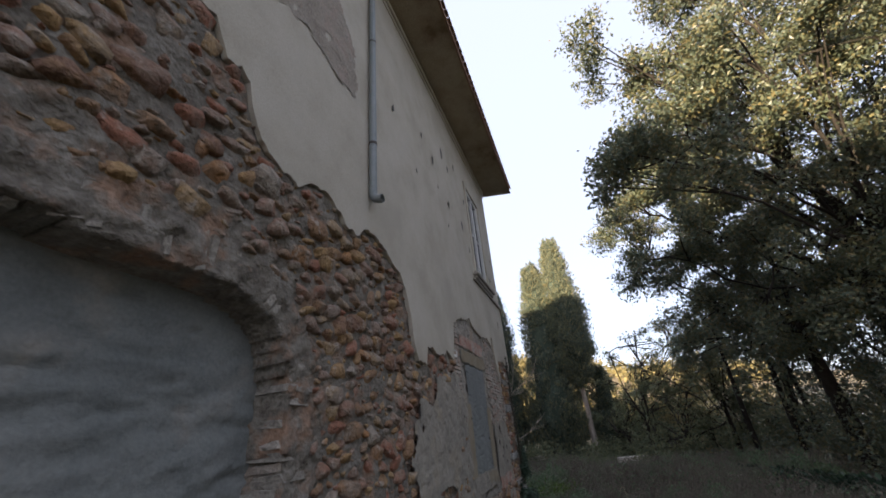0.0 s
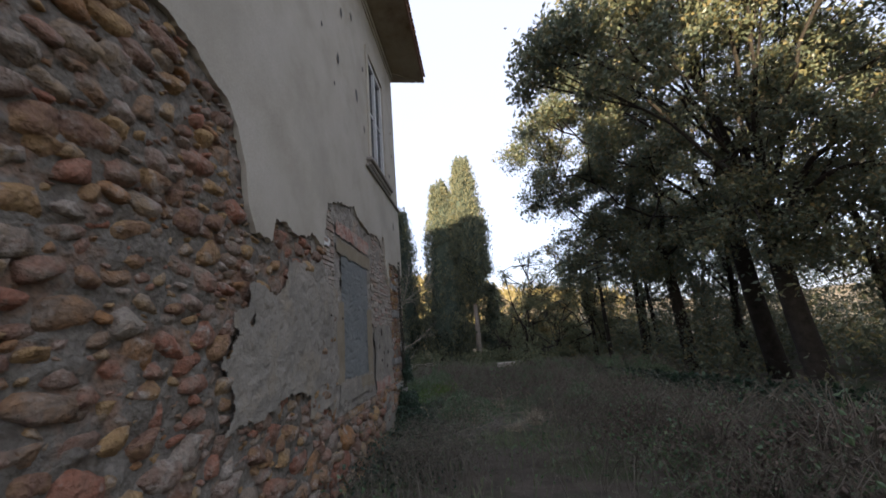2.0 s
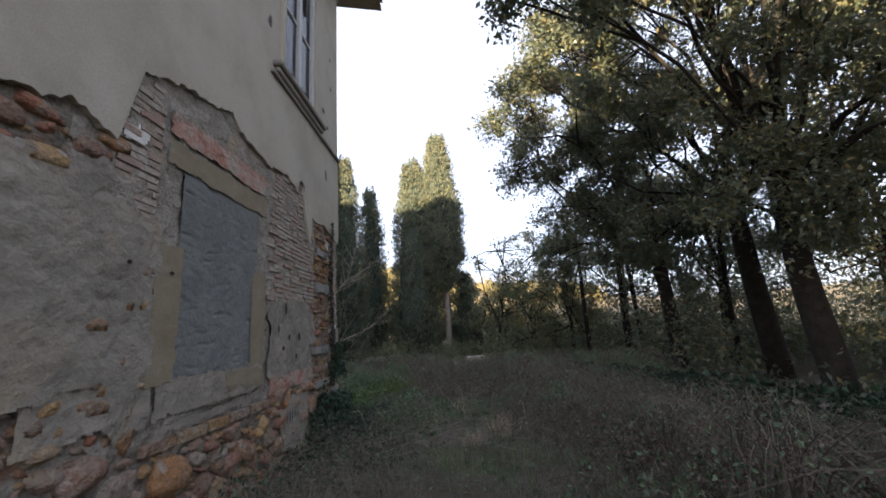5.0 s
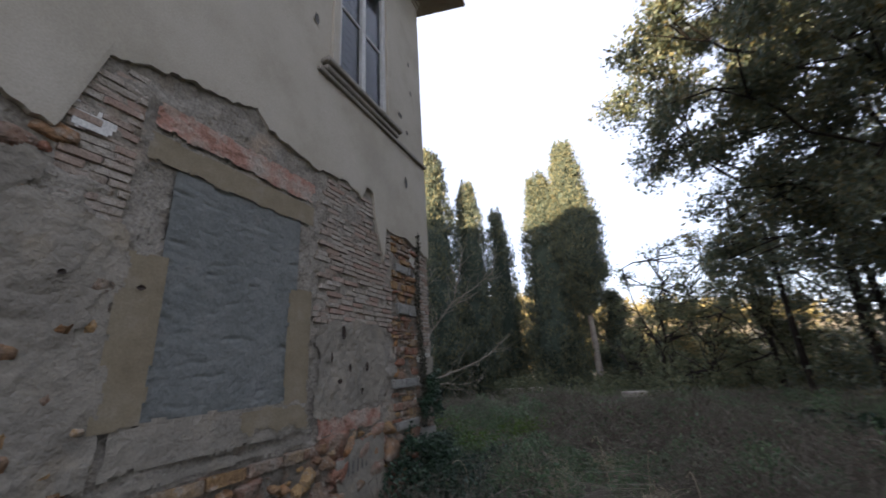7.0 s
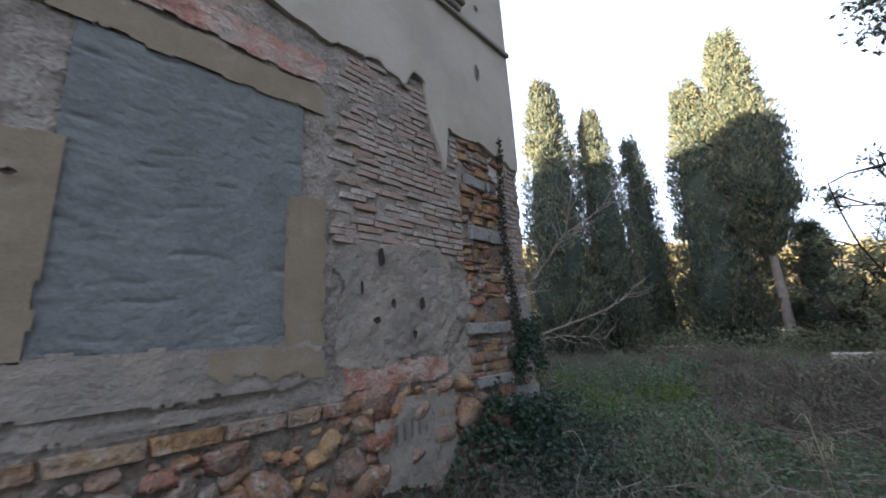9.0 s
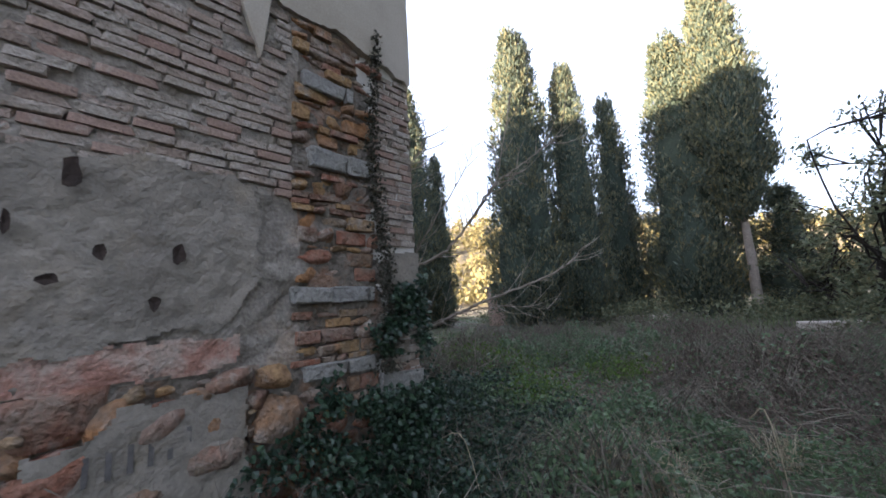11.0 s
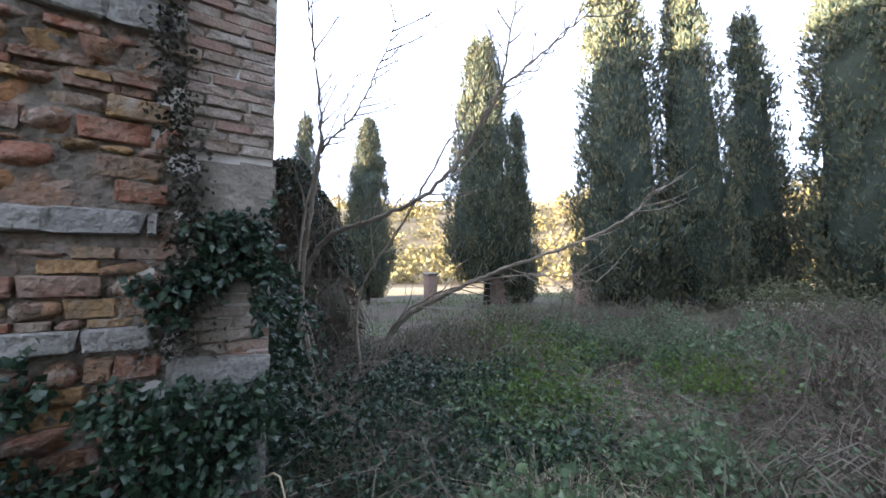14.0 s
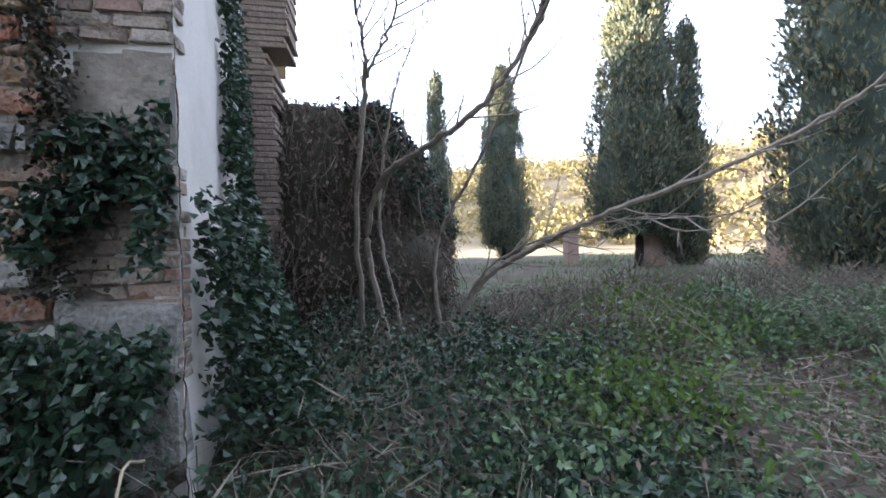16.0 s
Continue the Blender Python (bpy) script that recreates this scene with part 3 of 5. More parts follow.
for i in range(4):
    bm.faces.new((top[i], top[(i + 1) % 4], low[(i + 1) % 4], low[i]))
bm.faces.new(low)
part("roof_covering", bm, M_tile, roof)
# soffit boards and a stepped moulding under them
bm = bmesh.new()
inner = [np.array([WX - 0.1, CORNER - 0.05]), np.array([WX - 0.1, -22.0])]
a = [bm.verts.new(roof_pt(p, z)) for p, z in ((ne - (0.05, 0.05), EZ + 0.04), (se + (-0.05, 0.05), EZ + 0.04), (inner[1], EZ - 0.05), (inner[0], EZ - 0.05))]
b = [bm.verts.new((v.co.x, v.co.y, v.co.z + 0.03)) for v in a]
bm.faces.new(a), bm.faces.new(b[::-1])
for i in range(4):
    bm.faces.new((a[i], a[(i + 1) % 4], b[(i + 1) % 4], b[i]))
part("soffit", bm, M_soffit, roof, "water-stained plaster soffit")
bm = bmesh.new()
n0, n1 = np.array(north(0, 0, 0)[:2]), np.array(north(NLEN, 0, 0)[:2])
a = [bm.verts.new(roof_pt(p, z)) for p, z in ((ne - (0.05, 0.05), EZ + 0.03), (n0 + NNOR * -0.1, EZ - 0.06), (n1 + NNOR * -0.1, EZ - 0.06), (nw + (0.05, -0.05), EZ + 0.03))]
b = [bm.verts.new((v.co.x, v.co.y, v.co.z + 0.02)) for v in a]
bm.faces.new(a), bm.faces.new(b[::-1])
for i in range(4):
    bm.faces.new((a[i], a[(i + 1) % 4], b[(i + 1) % 4], b[i]))
part("soffit", bm, M_soffit, roof, "water-stained plaster soffit")
for k, (o, z0, z1) in enumerate(((0.09, 9.32, 9.46), (0.055, 9.2, 9.32))):
    m = box(WX, WX + o, -22, CORNER + o, z0, z1, bevel=0.012)
    bmesh.ops.translate(m, verts=m.verts, vec=(-(WX - 8), 0, -EZ))
    part("cornice_moulding", m, M_plaster, roof)
# tile ends along the edge
tv, tf = [], []
for k in range(7):
    ang = math.pi * k / 6
    for yy in (0.0, 1.0):
        tv.append((yy * -0.42 + 0.06, -0.095 * math.cos(ang), 0.07 * math.sin(ang) + yy * 0.14))
for k in range(6):
    tf.append((2 * k, 2 * k + 1, 2 * k + 3, 2 * k + 2))
tile_me = mesh_np("roof_tile", tv, tf, M_tile)
for i in range(84):
    t = part_np("roof_tile", tile_me, roof)
    t.location = roof_pt((WX + OV, CORNER + 0.55 - i * 0.2), EZ + 0.17)
    t.rotation_euler = (random.uniform(-0.05, 0.05), random.uniform(-0.03, 0.03), random.uniform(-0.06, 0.06))

# string course and window sill
trim = tagged(part("trim", box(WX + 0.02, WX + 0.085, 8.62, CORNER + 0.01, 4.90, 4.965, bevel=0.01), M_stone_trim), "thin grey stone string course", "trim", kind="structure")
window = empty("window_1", (WX, 9.65, WIN["z0"]), "tall white wooden window with dark panes and a stone sill", "window", kind="structure")


def wpart(name, x0, x1, y0, y1, z0, z1, mat, bevel=0.006, label="", parent=None):
    m = box(x0 - WX, x1 - WX, y0 - 9.65, y1 - 9.65, z0 - WIN["z0"], z1 - WIN["z0"], bevel=bevel)
    return part(name, m, mat, parent or window, label)


wpart("window_sill", WX + 0.01, WX + 0.17, 8.68, 10.62, 5.06, 5.15, M_stone_trim, 0.02, "moulded grey stone sill")
wpart("sill_moulding", WX + 0.01, WX + 0.12, 8.72, 10.58, 4.97, 5.06, M_stone_trim, 0.02)
for y0, y1, z0, z1 in ((8.86, 9.0, 5.16, 8.1), (10.3, 10.44, 5.16, 8.1), (9.0, 10.3, 7.96, 8.1)):
    wpart("surround", WX + 0.0, WX + 0.075, y0, y1, z0, z1, M_plaster, 0.008)
for y0, y1, z0, z1 in ((9.0, 9.09, 5.2, 7.95), (10.21, 10.3, 5.2, 7.95), (9.09, 10.21, 7.85, 7.95), (9.09, 10.21, 5.2, 5.3), (9.6, 9.7, 5.3, 7.85)):
    wpart("window_frame", WX - 0.05, WX + 0.03, y0, y1, z0, z1, M_wood_white, 0.008, "weathered white frame")
for y0, y1 in ((9.09, 9.6), (9.7, 10.21)):
    for k in range(2):
        p = wpart("pane", WX - 0.04, WX - 0.035, y0, y1, 5.3 + k * 1.3, 5.3 + k * 1.3 + 1.25, M_glass, 0)
        p.visible_shadow = False
    wpart("glazing_bar", WX - 0.06, WX - 0.01, y0, y1, 6.55, 6.6, M_wood_white, 0.004)
# an inner shutter, half open
for k in range(17):
    wpart("shutter_slat", WX - 0.14, WX - 0.11, 9.12, 9.55, 5.35 + k * 0.15, 5.35 + k * 0.15 + 0.12, M_zinc, 0.004)

# ================= walled-up arch =================
infill = part_np("arch_infill", relief_panel("arch_infill", AY - AH - 0.05, AY + AH + 0.05, -1.4, ATOP + 0.05, 0.03,
                 lambda y, z: -0.29 + 0.02 * fbm(y, z, 91, 1.5) + 0.028 * fbm(y * 0.55, z * 1.6, 93, 7) - 0.035 * np.clip(fbm(y * 0.5, z * 2.5, 95, 5) - 0.3, 0, 1) * 4, M_infill, 0))
tagged(infill, "rough blue-grey rendered infill in a walled-up arch", "infill", kind="structure")

# ================= blind window =================
blind = empty("blind_window", (WX, 7.85, BW["z0"]), "walled-up window with ochre painted jambs, lintel and stone sill", "window", kind="structure")


def blind_panel(name, y0, y1, z0, z1, depth, mat, seed, label="", step=0.02, amp=0.008, rag=0.035):
    me = relief_panel(name, y0, y1, z0, z1, step, lambda y, z: depth + amp * 0.6 * fbm(y, z, seed, 2.5) + amp * fbm(y * 0.45, z * 1.25, seed + 2, 13), mat, 0.0,
                      keep=lambda y, z: np.minimum(np.minimum(y - y0, y1 - y), np.minimum(z - z0, z1 - z)) > rag * (0.5 + fbm(y, z, seed + 7, 7)))
    ob = part_np(name, me, blind, label)
    ob.location = (-WX, -7.85, -BW["z0"])
    return ob


def courses(y, z):
    """Rough render over courses: short ragged dents along sagging joints."""
    row = z / 0.085 + 0.8 * fbm(y, z, 131, 2.6)
    joint = np.exp(-((row - np.round(row)) / 0.16) ** 2)
    return -0.014 * joint * np.clip(fbm(y, np.round(row) * 3.1, 133, 5.0) - 0.05, 0, 0.4) * 2.5 + 0.006 * fbm(y, z, 135, 3) + 0.004 * fbm(y * 0.6, z * 1.2, 137, 12)


ob = part_np("infill", relief_panel("infill", 7.18, 8.53, 0.83, 2.72, 0.014, lambda y, z: -0.008 + courses(y, z), M_infill, 0.0), blind, "rough blue-grey render")
ob.location = (-WX, -7.85, -BW["z0"])
blind_panel("jamb", 6.92, 7.22, 0.80, 1.98, 0.012, M_ochre, 103, "ochre painted jamb", amp=0.003, rag=0.015)
blind_panel("jamb", 8.42, 8.74, 0.79, 1.95, 0.002, M_ochre, 105, "ochre painted jamb", amp=0.003, rag=0.015)
blind_panel("lintel", 6.93, 8.73, 2.70, 2.97, 0.008, M_ochre, 107, "ochre painted lintel", amp=0.004)
blind_panel("apron", 7.02, 8.76, 0.52, 0.85, 0.004, M_patch, 109, "worn render under the window", amp=0.007)
blind_panel("apron_paint", 7.9, 8.76, 0.54, 0.84, 0.014, M_ochre, 111, amp=0.004, rag=0.12)
blind_panel("brick_band", 8.9, 10.1, 0.40, 0.66, 0.006, M_red_render, 119, "reddish smeared brick band", amp=0.012, rag=0.06)
blind_panel("sill", 6.98, 8.78, 0.42, 0.50, 0.035, M_patch, 113, "worn stone sill", amp=0.006)
blind_panel("brick_arch", 6.97, 8.73, 2.99, 3.26, -0.004, M_red_render, 117, "reddish brick flat arch smeared with lime", amp=0.014)
blind_panel("white_patch", 6.5, 6.76, 2.72, 2.92, 0.0, M_white, 115, "white plaster patch", amp=0.003)

# ================= downpipe =================
pipe = empty("downpipe", (WX + 0.1, 3.5, 4.2), "cut-off grey zinc downpipe on the wall", "pipe")
v, f = join([tube([(0, 0, 0.12), (0, 0, 2.5), (0, 0.0, 5.2)], [0.052] * 3, 12),
             tube([(0, 0, 0.14), (0.0, 0, 0.08), (0.03, 0.0, 0.035), (0.08, 0.0, 0.015), (0.13, 0, 0.01)], [0.052, 0.053, 0.054, 0.054, 0.056], 12)])
part_np("pipe", mesh_np("pipe", v, f, M_zinc, smooth=True), pipe)
for z in (0.9, 3.0):
    v, f = tube([(0, 0, z), (0, 0, z + 0.04)], [0.058, 0.058], 12)
    part_np("bracket", mesh_np("bracket", v, f, M_iron), pipe)
# ================= trees =================
def cypress_parts(height, radius, bare, seed, sharp=1.0):
    """Trunk, core and foliage of a cypress with its foot at the origin."""
    rng = np.random.default_rng(seed)
    h0 = bare * height
    tr = tube([(0, 0, -0.4), (0.05, 0, h0 * 0.6), (0, 0.03, h0 + 0.3 * (height - h0))], [0.22, 0.17, 0.08], 9)

    def prof(t, a):
        body = np.minimum(1.0, (t / 0.30) ** 0.55 if bare > 0.15 else 0.5 + 0.5 * (t / 0.14) ** 0.6) * np.clip((1 - t), 0, 1) ** (0.56 * sharp)
        lump = 1 + 0.16 * vnoise(a * 2.2, t * 7, seed) + 0.12 * vnoise(a * 4, t * 16, seed + 3) + 0.12 * vnoise(a * 5 + 40, t * 5, seed + 8)
        return radius * 1.12 * body * lump
    nt, na = 40, 22
    T, A = np.meshgrid(np.linspace(0, 1, nt), np.arange(na) * 2 * np.pi / na, indexing="ij")
    R = prof(T, A) * 0.74
    cv = np.stack([R * np.cos(A), R * np.sin(A), h0 + T * (height - h0) * 0.97], -1).reshape(-1, 3)
    i, j = np.meshgrid(np.arange(nt - 1), np.arange(na), indexing="ij")
    cf = np.stack([i * na + j, i * na + (j + 1) % na, (i + 1) * na + (j + 1) % na, (i + 1) * na + j], -1).reshape(-1, 4)
    # upright flame-like tufts over the whole crown
    m, per = int(24 * height * radius), 42
    t = np.concatenate([rng.uniform(0, 1, m) ** 1.2 * 0.97, np.linspace(0.9, 0.99, 14)])
    a = rng.uniform(0, 2 * np.pi, len(t))
    r = prof(t, a) * rng.uniform(0.80, 1.04, len(t))
    c = np.stack([r * np.cos(a), r * np.sin(a), h0 + t * (height - h0) - 0.35], -1)
    lng = rng.uniform(0.55, 1.15, len(t)) * np.interp(t, [0, 0.85, 1], [1.15, 1.0, 0.7])
    fat = rng.uniform(0.13, 0.26, len(t)) * np.interp(t, [0, 0.8, 1], [1.1, 1.0, 0.5])
    u = rng.uniform(0, 1, (len(t), per))
    wide = np.sin(np.pi * np.clip(u * 0.9 + 0.1, 0, 1)) ** 0.7
    off = rng.normal(size=(len(t), per, 3)) * (fat[:, None] * wide)[..., None]
    off[..., 2] = u * lng[:, None]
    outw = np.stack([np.cos(a), np.sin(a), 0 * a], -1)
    at = (c[:, None] + off + outw[:, None] * (0.18 * u * (1 - 0.5 * u))[..., None]).reshape(-1, 3)
    n = len(at)
    lean = np.repeat(outw, per, axis=0) * 0.55 + np.array([0, 0, 1.5])
    lv = leaves(at, 0.22, lean, 0.32, 0.6, rng)
    return tr, (cv, cf), lv


def cypress(name, height, radius, bare, seed, sharp=1.0, bark=None):
    tree = new(name)
    tr, co, lv = cypress_parts(height, radius, bare, seed, sharp)
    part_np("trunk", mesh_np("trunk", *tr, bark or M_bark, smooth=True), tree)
    crown = part_np("crown", mesh_np("crown", *lv, M_cyp), tree)
    part_np("inner_crown", mesh_np("inner_crown", *co, M_cyp_gap_shade, smooth=True), crown)
    return tree


CYPRESS = "cypresses beside the villa"
c_slim = tagged(cypress("cypress_tree", 12.0, 1.05, 0.005, 11, 1.0), "slim dark green cypress in a row", "tree", CYPRESS)
c_wide = tagged(cypress("cypress_tree", 15.5, 1.7, 0.01, 12, 0.9), "broad dark green cypress in a row", "tree", CYPRESS)
c_bare = tagged(cypress("cypress_tree", 16.0, 1.62, 0.27, 13, 0.95, M_bark_pale), "tall sunlit cypress with a bare pale trunk", "tree", CYPRESS)
c_lit = tagged(cypress("cypress_tree", 14.6, 1.95, 0.10, 14, 1.05), "broad cypress, sunlit on one side above the shadow", "tree", CYPRESS)
c_bare.matrix_basis = pose(-0.15, 30.0, -0.6, 0, 0, 20)
c_wide.matrix_basis = pose(-8.2, 25.5, -0.7, 0, 0, 10)
c_slim.matrix_basis = pose(-5.3, 30.1, -0.6, 0, 0, 40)
c_lit.matrix_basis = pose(-14.9, 23.8, -0.8, 0, 0, 70)


def again(ob, x, y, turn, sx, sz, label=""):
    o = copy_thing(ob, Matrix.Translation((x, y, float(ground_z(x, y)) - 0.05)) @ Euler((0, 0, radians(turn))).to_matrix().to_4x4() @ Matrix.Diagonal((sx, sx, sz, 1)))
    if label:
        o["label"] = label
    return o


again(c_wide, -6.45, 27.4, 120, 0.78, 0.87, "dark cypress standing close beside a broad one")
again(c_wide, -2.15, 30.3, 200, 1.05, 0.93, "broad cypress with a sunlit flat top")
again(c_slim, 1.2, 31.6, 75, 1.1, 0.48, "low dark cypress behind taller ones")
again(c_slim, -14.2, 25.6, 160, 0.75, 0.86, "slim cypress lit by the low sun")
again(c_lit, -21.3, 19.8, 30, 0.72, 0.81, "cypress with a sunlit side")
again(c_slim, -19.8, 15.7, 10, 0.72, 0.86, "slim cypress standing farther off")
again(c_slim, -26.0, 22.0, 210, 0.9, 0.6, "small cypress standing farther off")


def sprays(centres, radii, per, size, rng, aspect=0.5, flat=0.75):
    c = np.repeat(centres, per, axis=0)
    r = np.repeat(radii, per)[:, None]
    p = rng.normal(size=c.shape) * r * np.array([0.55, 0.55, 0.55 * flat])
    return leaves(c + p, size, (0, 0, -0.15), aspect, 1.0, rng)


def broad_tree(name, base, fork, lobes, clumps, per, leaf, seed, mat, trunk_r=0.3, clump_r=0.42, bark=None):
    """A branching tree: a trunk to the fork, a limb to each lobe of the crown, twigs to its clumps of leaves; the clumps are small, dense and set apart."""
    rng = np.random.default_rng(seed)
    base, fork = np.array(base, dtype=float), np.array(fork, dtype=float)
    tree = new(name)
    tree.location = base
    mid = (base + fork) / 2 + rng.normal(size=3) * 0.12
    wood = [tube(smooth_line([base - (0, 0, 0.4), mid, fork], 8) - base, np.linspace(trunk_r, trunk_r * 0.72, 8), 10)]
    centres, rads, bough, twigs = [], [], [], []
    weights = np.array([l[3] ** 2.2 for l in lobes])
    counts = np.maximum(6, (clumps * weights / weights.sum()).astype(int))
    for (x, y, z, r), cnt in zip(lobes, counts):
        c = np.array((x, y, z))
        knee = fork + (c - fork) * 0.45 + np.array([0, 0, 0.12 * np.linalg.norm(c - fork)]) + rng.normal(size=3) * 0.7
        root = base + (fork - base) * rng.uniform(0.72, 1.0)
        limb = smooth_line([root, knee, c], 10) + rng.normal(size=(10, 3)) * 0.07
        bough.append(tube(limb - base, np.linspace(trunk_r * rng.uniform(0.14, 0.3), 0.025, 10), 7))
        # boughs of the lobe, each with a string of clumps that sag at its end
        nb = max(3, cnt // 9)
        d = rng.normal(size=(nb, 3))
        d /= np.linalg.norm(d, axis=1)[:, None]
        tip = c + d * (r * rng.uniform(0.7, 1.08, nb))[:, None] * np.array([1.08, 1.08, 0.8])
        k = np.arange(cnt) % nb
        u = rng.uniform(0.25, 1.0, cnt) ** 0.7
        p = c + (tip[k] - c) * u[:, None] + rng.normal(size=(cnt, 3)) * 0.2 * clump_r / 0.42
        p[:, 2] -= 0.25 * u ** 2
        centres.append(p)
        rads.append(rng.uniform(0.55, 1.25, cnt) * clump_r)
        for q in tip:
            twigs.append(tube(smooth_line([limb[rng.integers(6, 10)], (c + q) / 2 + rng.normal(size=3) * 0.12, q], 5) - base, np.linspace(0.03, 0.008, 5), 4))
    centres, rads = np.concatenate(centres), np.concatenate(rads)
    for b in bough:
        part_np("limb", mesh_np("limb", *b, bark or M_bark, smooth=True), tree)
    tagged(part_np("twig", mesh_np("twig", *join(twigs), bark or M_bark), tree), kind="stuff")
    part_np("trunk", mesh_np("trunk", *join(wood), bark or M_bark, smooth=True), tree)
    lv, lf = sprays(centres - base, rads, per, leaf, rng)
    part_np("crown", mesh_np("crown", lv, lf, mat), tree)
    return tree


OAK = "holm oaks beyond the low wall"
tagged(broad_tree("holm_oak", (9.3, 13.4, -0.9), (9.2, 13.6, 4.6),
                  [(2.6, 10.0, 8.2, 1.5), (4.6, 10.4, 9.0, 1.9), (6.6, 11.0, 10.2, 2.4), (5.2, 10.8, 12.2, 2.4), (3.3, 10.6, 12.6, 1.7), (8.4, 12.5, 12.6, 2.8), (11.5, 12.0, 10.5, 3.0),
                   (9.5, 9.0, 9.6, 2.6), (6.8, 10.4, 14.6, 2.2), (12.5, 15.0, 9.0, 2.6), (11.5, 8.5, 7.0, 2.0), (3.9, 9.2, 7.4, 1.3), (8.6, 11.6, 6.6, 2.0), (7.2, 12.6, 5.4, 1.6), (10.2, 10.6, 4.4, 1.7), (1.7, 10.3, 7.9, 1.1), (2.3, 10.2, 9.2, 1.3), (10.5, 12.5, 14.5, 2.6), (12.5, 11.0, 8.0, 2.2), (7.4, 9.6, 9.6, 2.0), (9.2, 10.6, 11.6, 2.2), (5.8, 9.4, 10.8, 1.7), (7.6, 11.8, 3.7, 1.3), (9.2, 12.0, 3.5, 1.4)], 2250, 48, 0.14, 21, M_oak, 0.34, 0.38),
       "large dark holm oak with long low limbs, sunlit on top", "tree", OAK)
tagged(broad_tree("holm_oak", (10.2, 16.2, -0.9), (9.9, 16.2, 5.2),
                  [(4.0, 14.0, 6.4, 1.8), (6.2, 14.4, 7.0, 2.2), (3.6, 14.8, 8.8, 1.6), (7.5, 15.5, 10.0, 2.8), (5.0, 16.5, 11.2, 2.3), (8.2, 16.8, 13.6, 2.8), (11.5, 16.8, 11.0, 3.0),
                   (12.5, 17.0, 7.0, 2.6), (8.0, 13.8, 4.4, 1.5), (6.4, 15.8, 4.4, 1.4), (9.4, 14.6, 6.4, 2.0), (10.6, 15.0, 3.6, 1.4), (8.6, 15.8, 7.6, 2.0), (12.5, 14.5, 9.5, 2.4)], 1080, 42, 0.15, 22, M_oak, 0.34, 0.38),
       "dark holm oak, dense over the low wall", "tree", OAK)
tagged(broad_tree("holm_oak", (8.6, 18.6, -0.9), (8.4, 18.7, 4.6),
                  [(4.3, 18.4, 10.2, 2.1), (3.9, 18.3, 7.6, 1.6), (5.6, 18.0, 5.2, 1.8), (6.4, 18.6, 12.6, 2.4), (8.0, 19.5, 9.2, 2.8), (6.6, 19.0, 7.6, 2.2), (9.5, 20.0, 12.0, 2.8), (4.6, 19.6, 4.0, 1.2), (7.0, 18.0, 3.2, 1.3), (9.0, 18.6, 5.6, 1.8)], 1300, 46, 0.155, 23, M_oak, 0.28, 0.40),
       "dark holm oak with golden sunlit upper leaves", "tree", OAK)
# Seeds 37 to 39 stand out of view, added to shade the wall
for k, (x, y, h, sd) in enumerate([(12.5, 21.5, 9.5, 31), (15.5, 17.5, 10.0, 32), (17.5, 12.5, 10.0, 33), (16.0, 7.0, 9.5, 34), (13.0, 1.5, 10.5, 37), (12.5, -4.5, 10.5, 38), (15.5, -1.5, 11.5, 39), (10.0, 25.5, 9.0, 35), (14.5, 27.0, 10.0, 36)]):
    r = random.Random(sd)
    lobes = [(x + r.uniform(-2.6, 2.6), y + r.uniform(-2.6, 2.6), h * r.uniform(0.28, 1.05), r.uniform(1.5, 2.6)) for _ in range(9)]
    tagged(broad_tree("holm_oak", (x, y, -0.9), (x + r.uniform(-0.4, 0.4), y, h * 0.3), lobes, 210, 32, 0.22, sd, M_oak, 0.24, 0.46),
           "shaded holm oak deeper in the wood or unseen light blocker", "tree", OAK)
# thin trunks between them
for k, (x, y, lean) in enumerate([(7.6, 20.5, 0.3), (9.2, 22.5, -0.2), (11.0, 19.0, 0.4), (12.8, 14.5, -0.3), (10.8, 12.0, 0.2), (13.5, 11.0, 0.5), (7.0, 23.5, 0.1)]):
    t = new("young_oak")
    t.location = (x, y, float(ground_z(x, y)))
    v, f = tube([(0, 0, -0.2), (lean * 0.3, 0.1, 2.5), (lean, 0, 6.5)], [0.13, 0.11, 0.06], 8)
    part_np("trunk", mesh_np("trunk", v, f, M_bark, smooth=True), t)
    rng = np.random.default_rng(60 + k)
    cs = np.array([lean, 0, 6.4]) + rng.normal(size=(70, 3)) * np.array([1.0, 1.0, 1.1])
    part_np("crown", mesh_np("crown", *sprays(cs, np.full(70, 0.4), 60, 0.14, rng), M_oak), t)
    tagged(t, "thin dark young oak among the larger ones", "tree", "young oaks")

# dark understorey filling the wood between the trunks
rng = np.random.default_rng(66)
n = 6000
ux, uy = rng.uniform(5.5, 24, n), rng.uniform(5, 34, n)
uz = -0.7 + 6.0 * rng.uniform(0, 1, n) ** 2.2
ok = (ux > 6.6 + 0.30 * (14 - np.minimum(uy, 20)) * (uy < 14)) & (ux + 0.12 * uy > 9.0) & (vnoise(ux, uy, 13, 0.35) + 0.25 * vnoise(uy, uz, 14, 0.9) > -0.38 + 0.05 * uz)
cs = np.stack([ux, uy, uz], -1)[ok]
tagged(part_np("understorey", mesh_np("understorey", *sprays(cs, rng.uniform(0.35, 0.8, len(cs)), 26, 0.18, rng), M_oak)), "dark leafy understorey between the oak trunks", "undergrowth", kind="stuff")

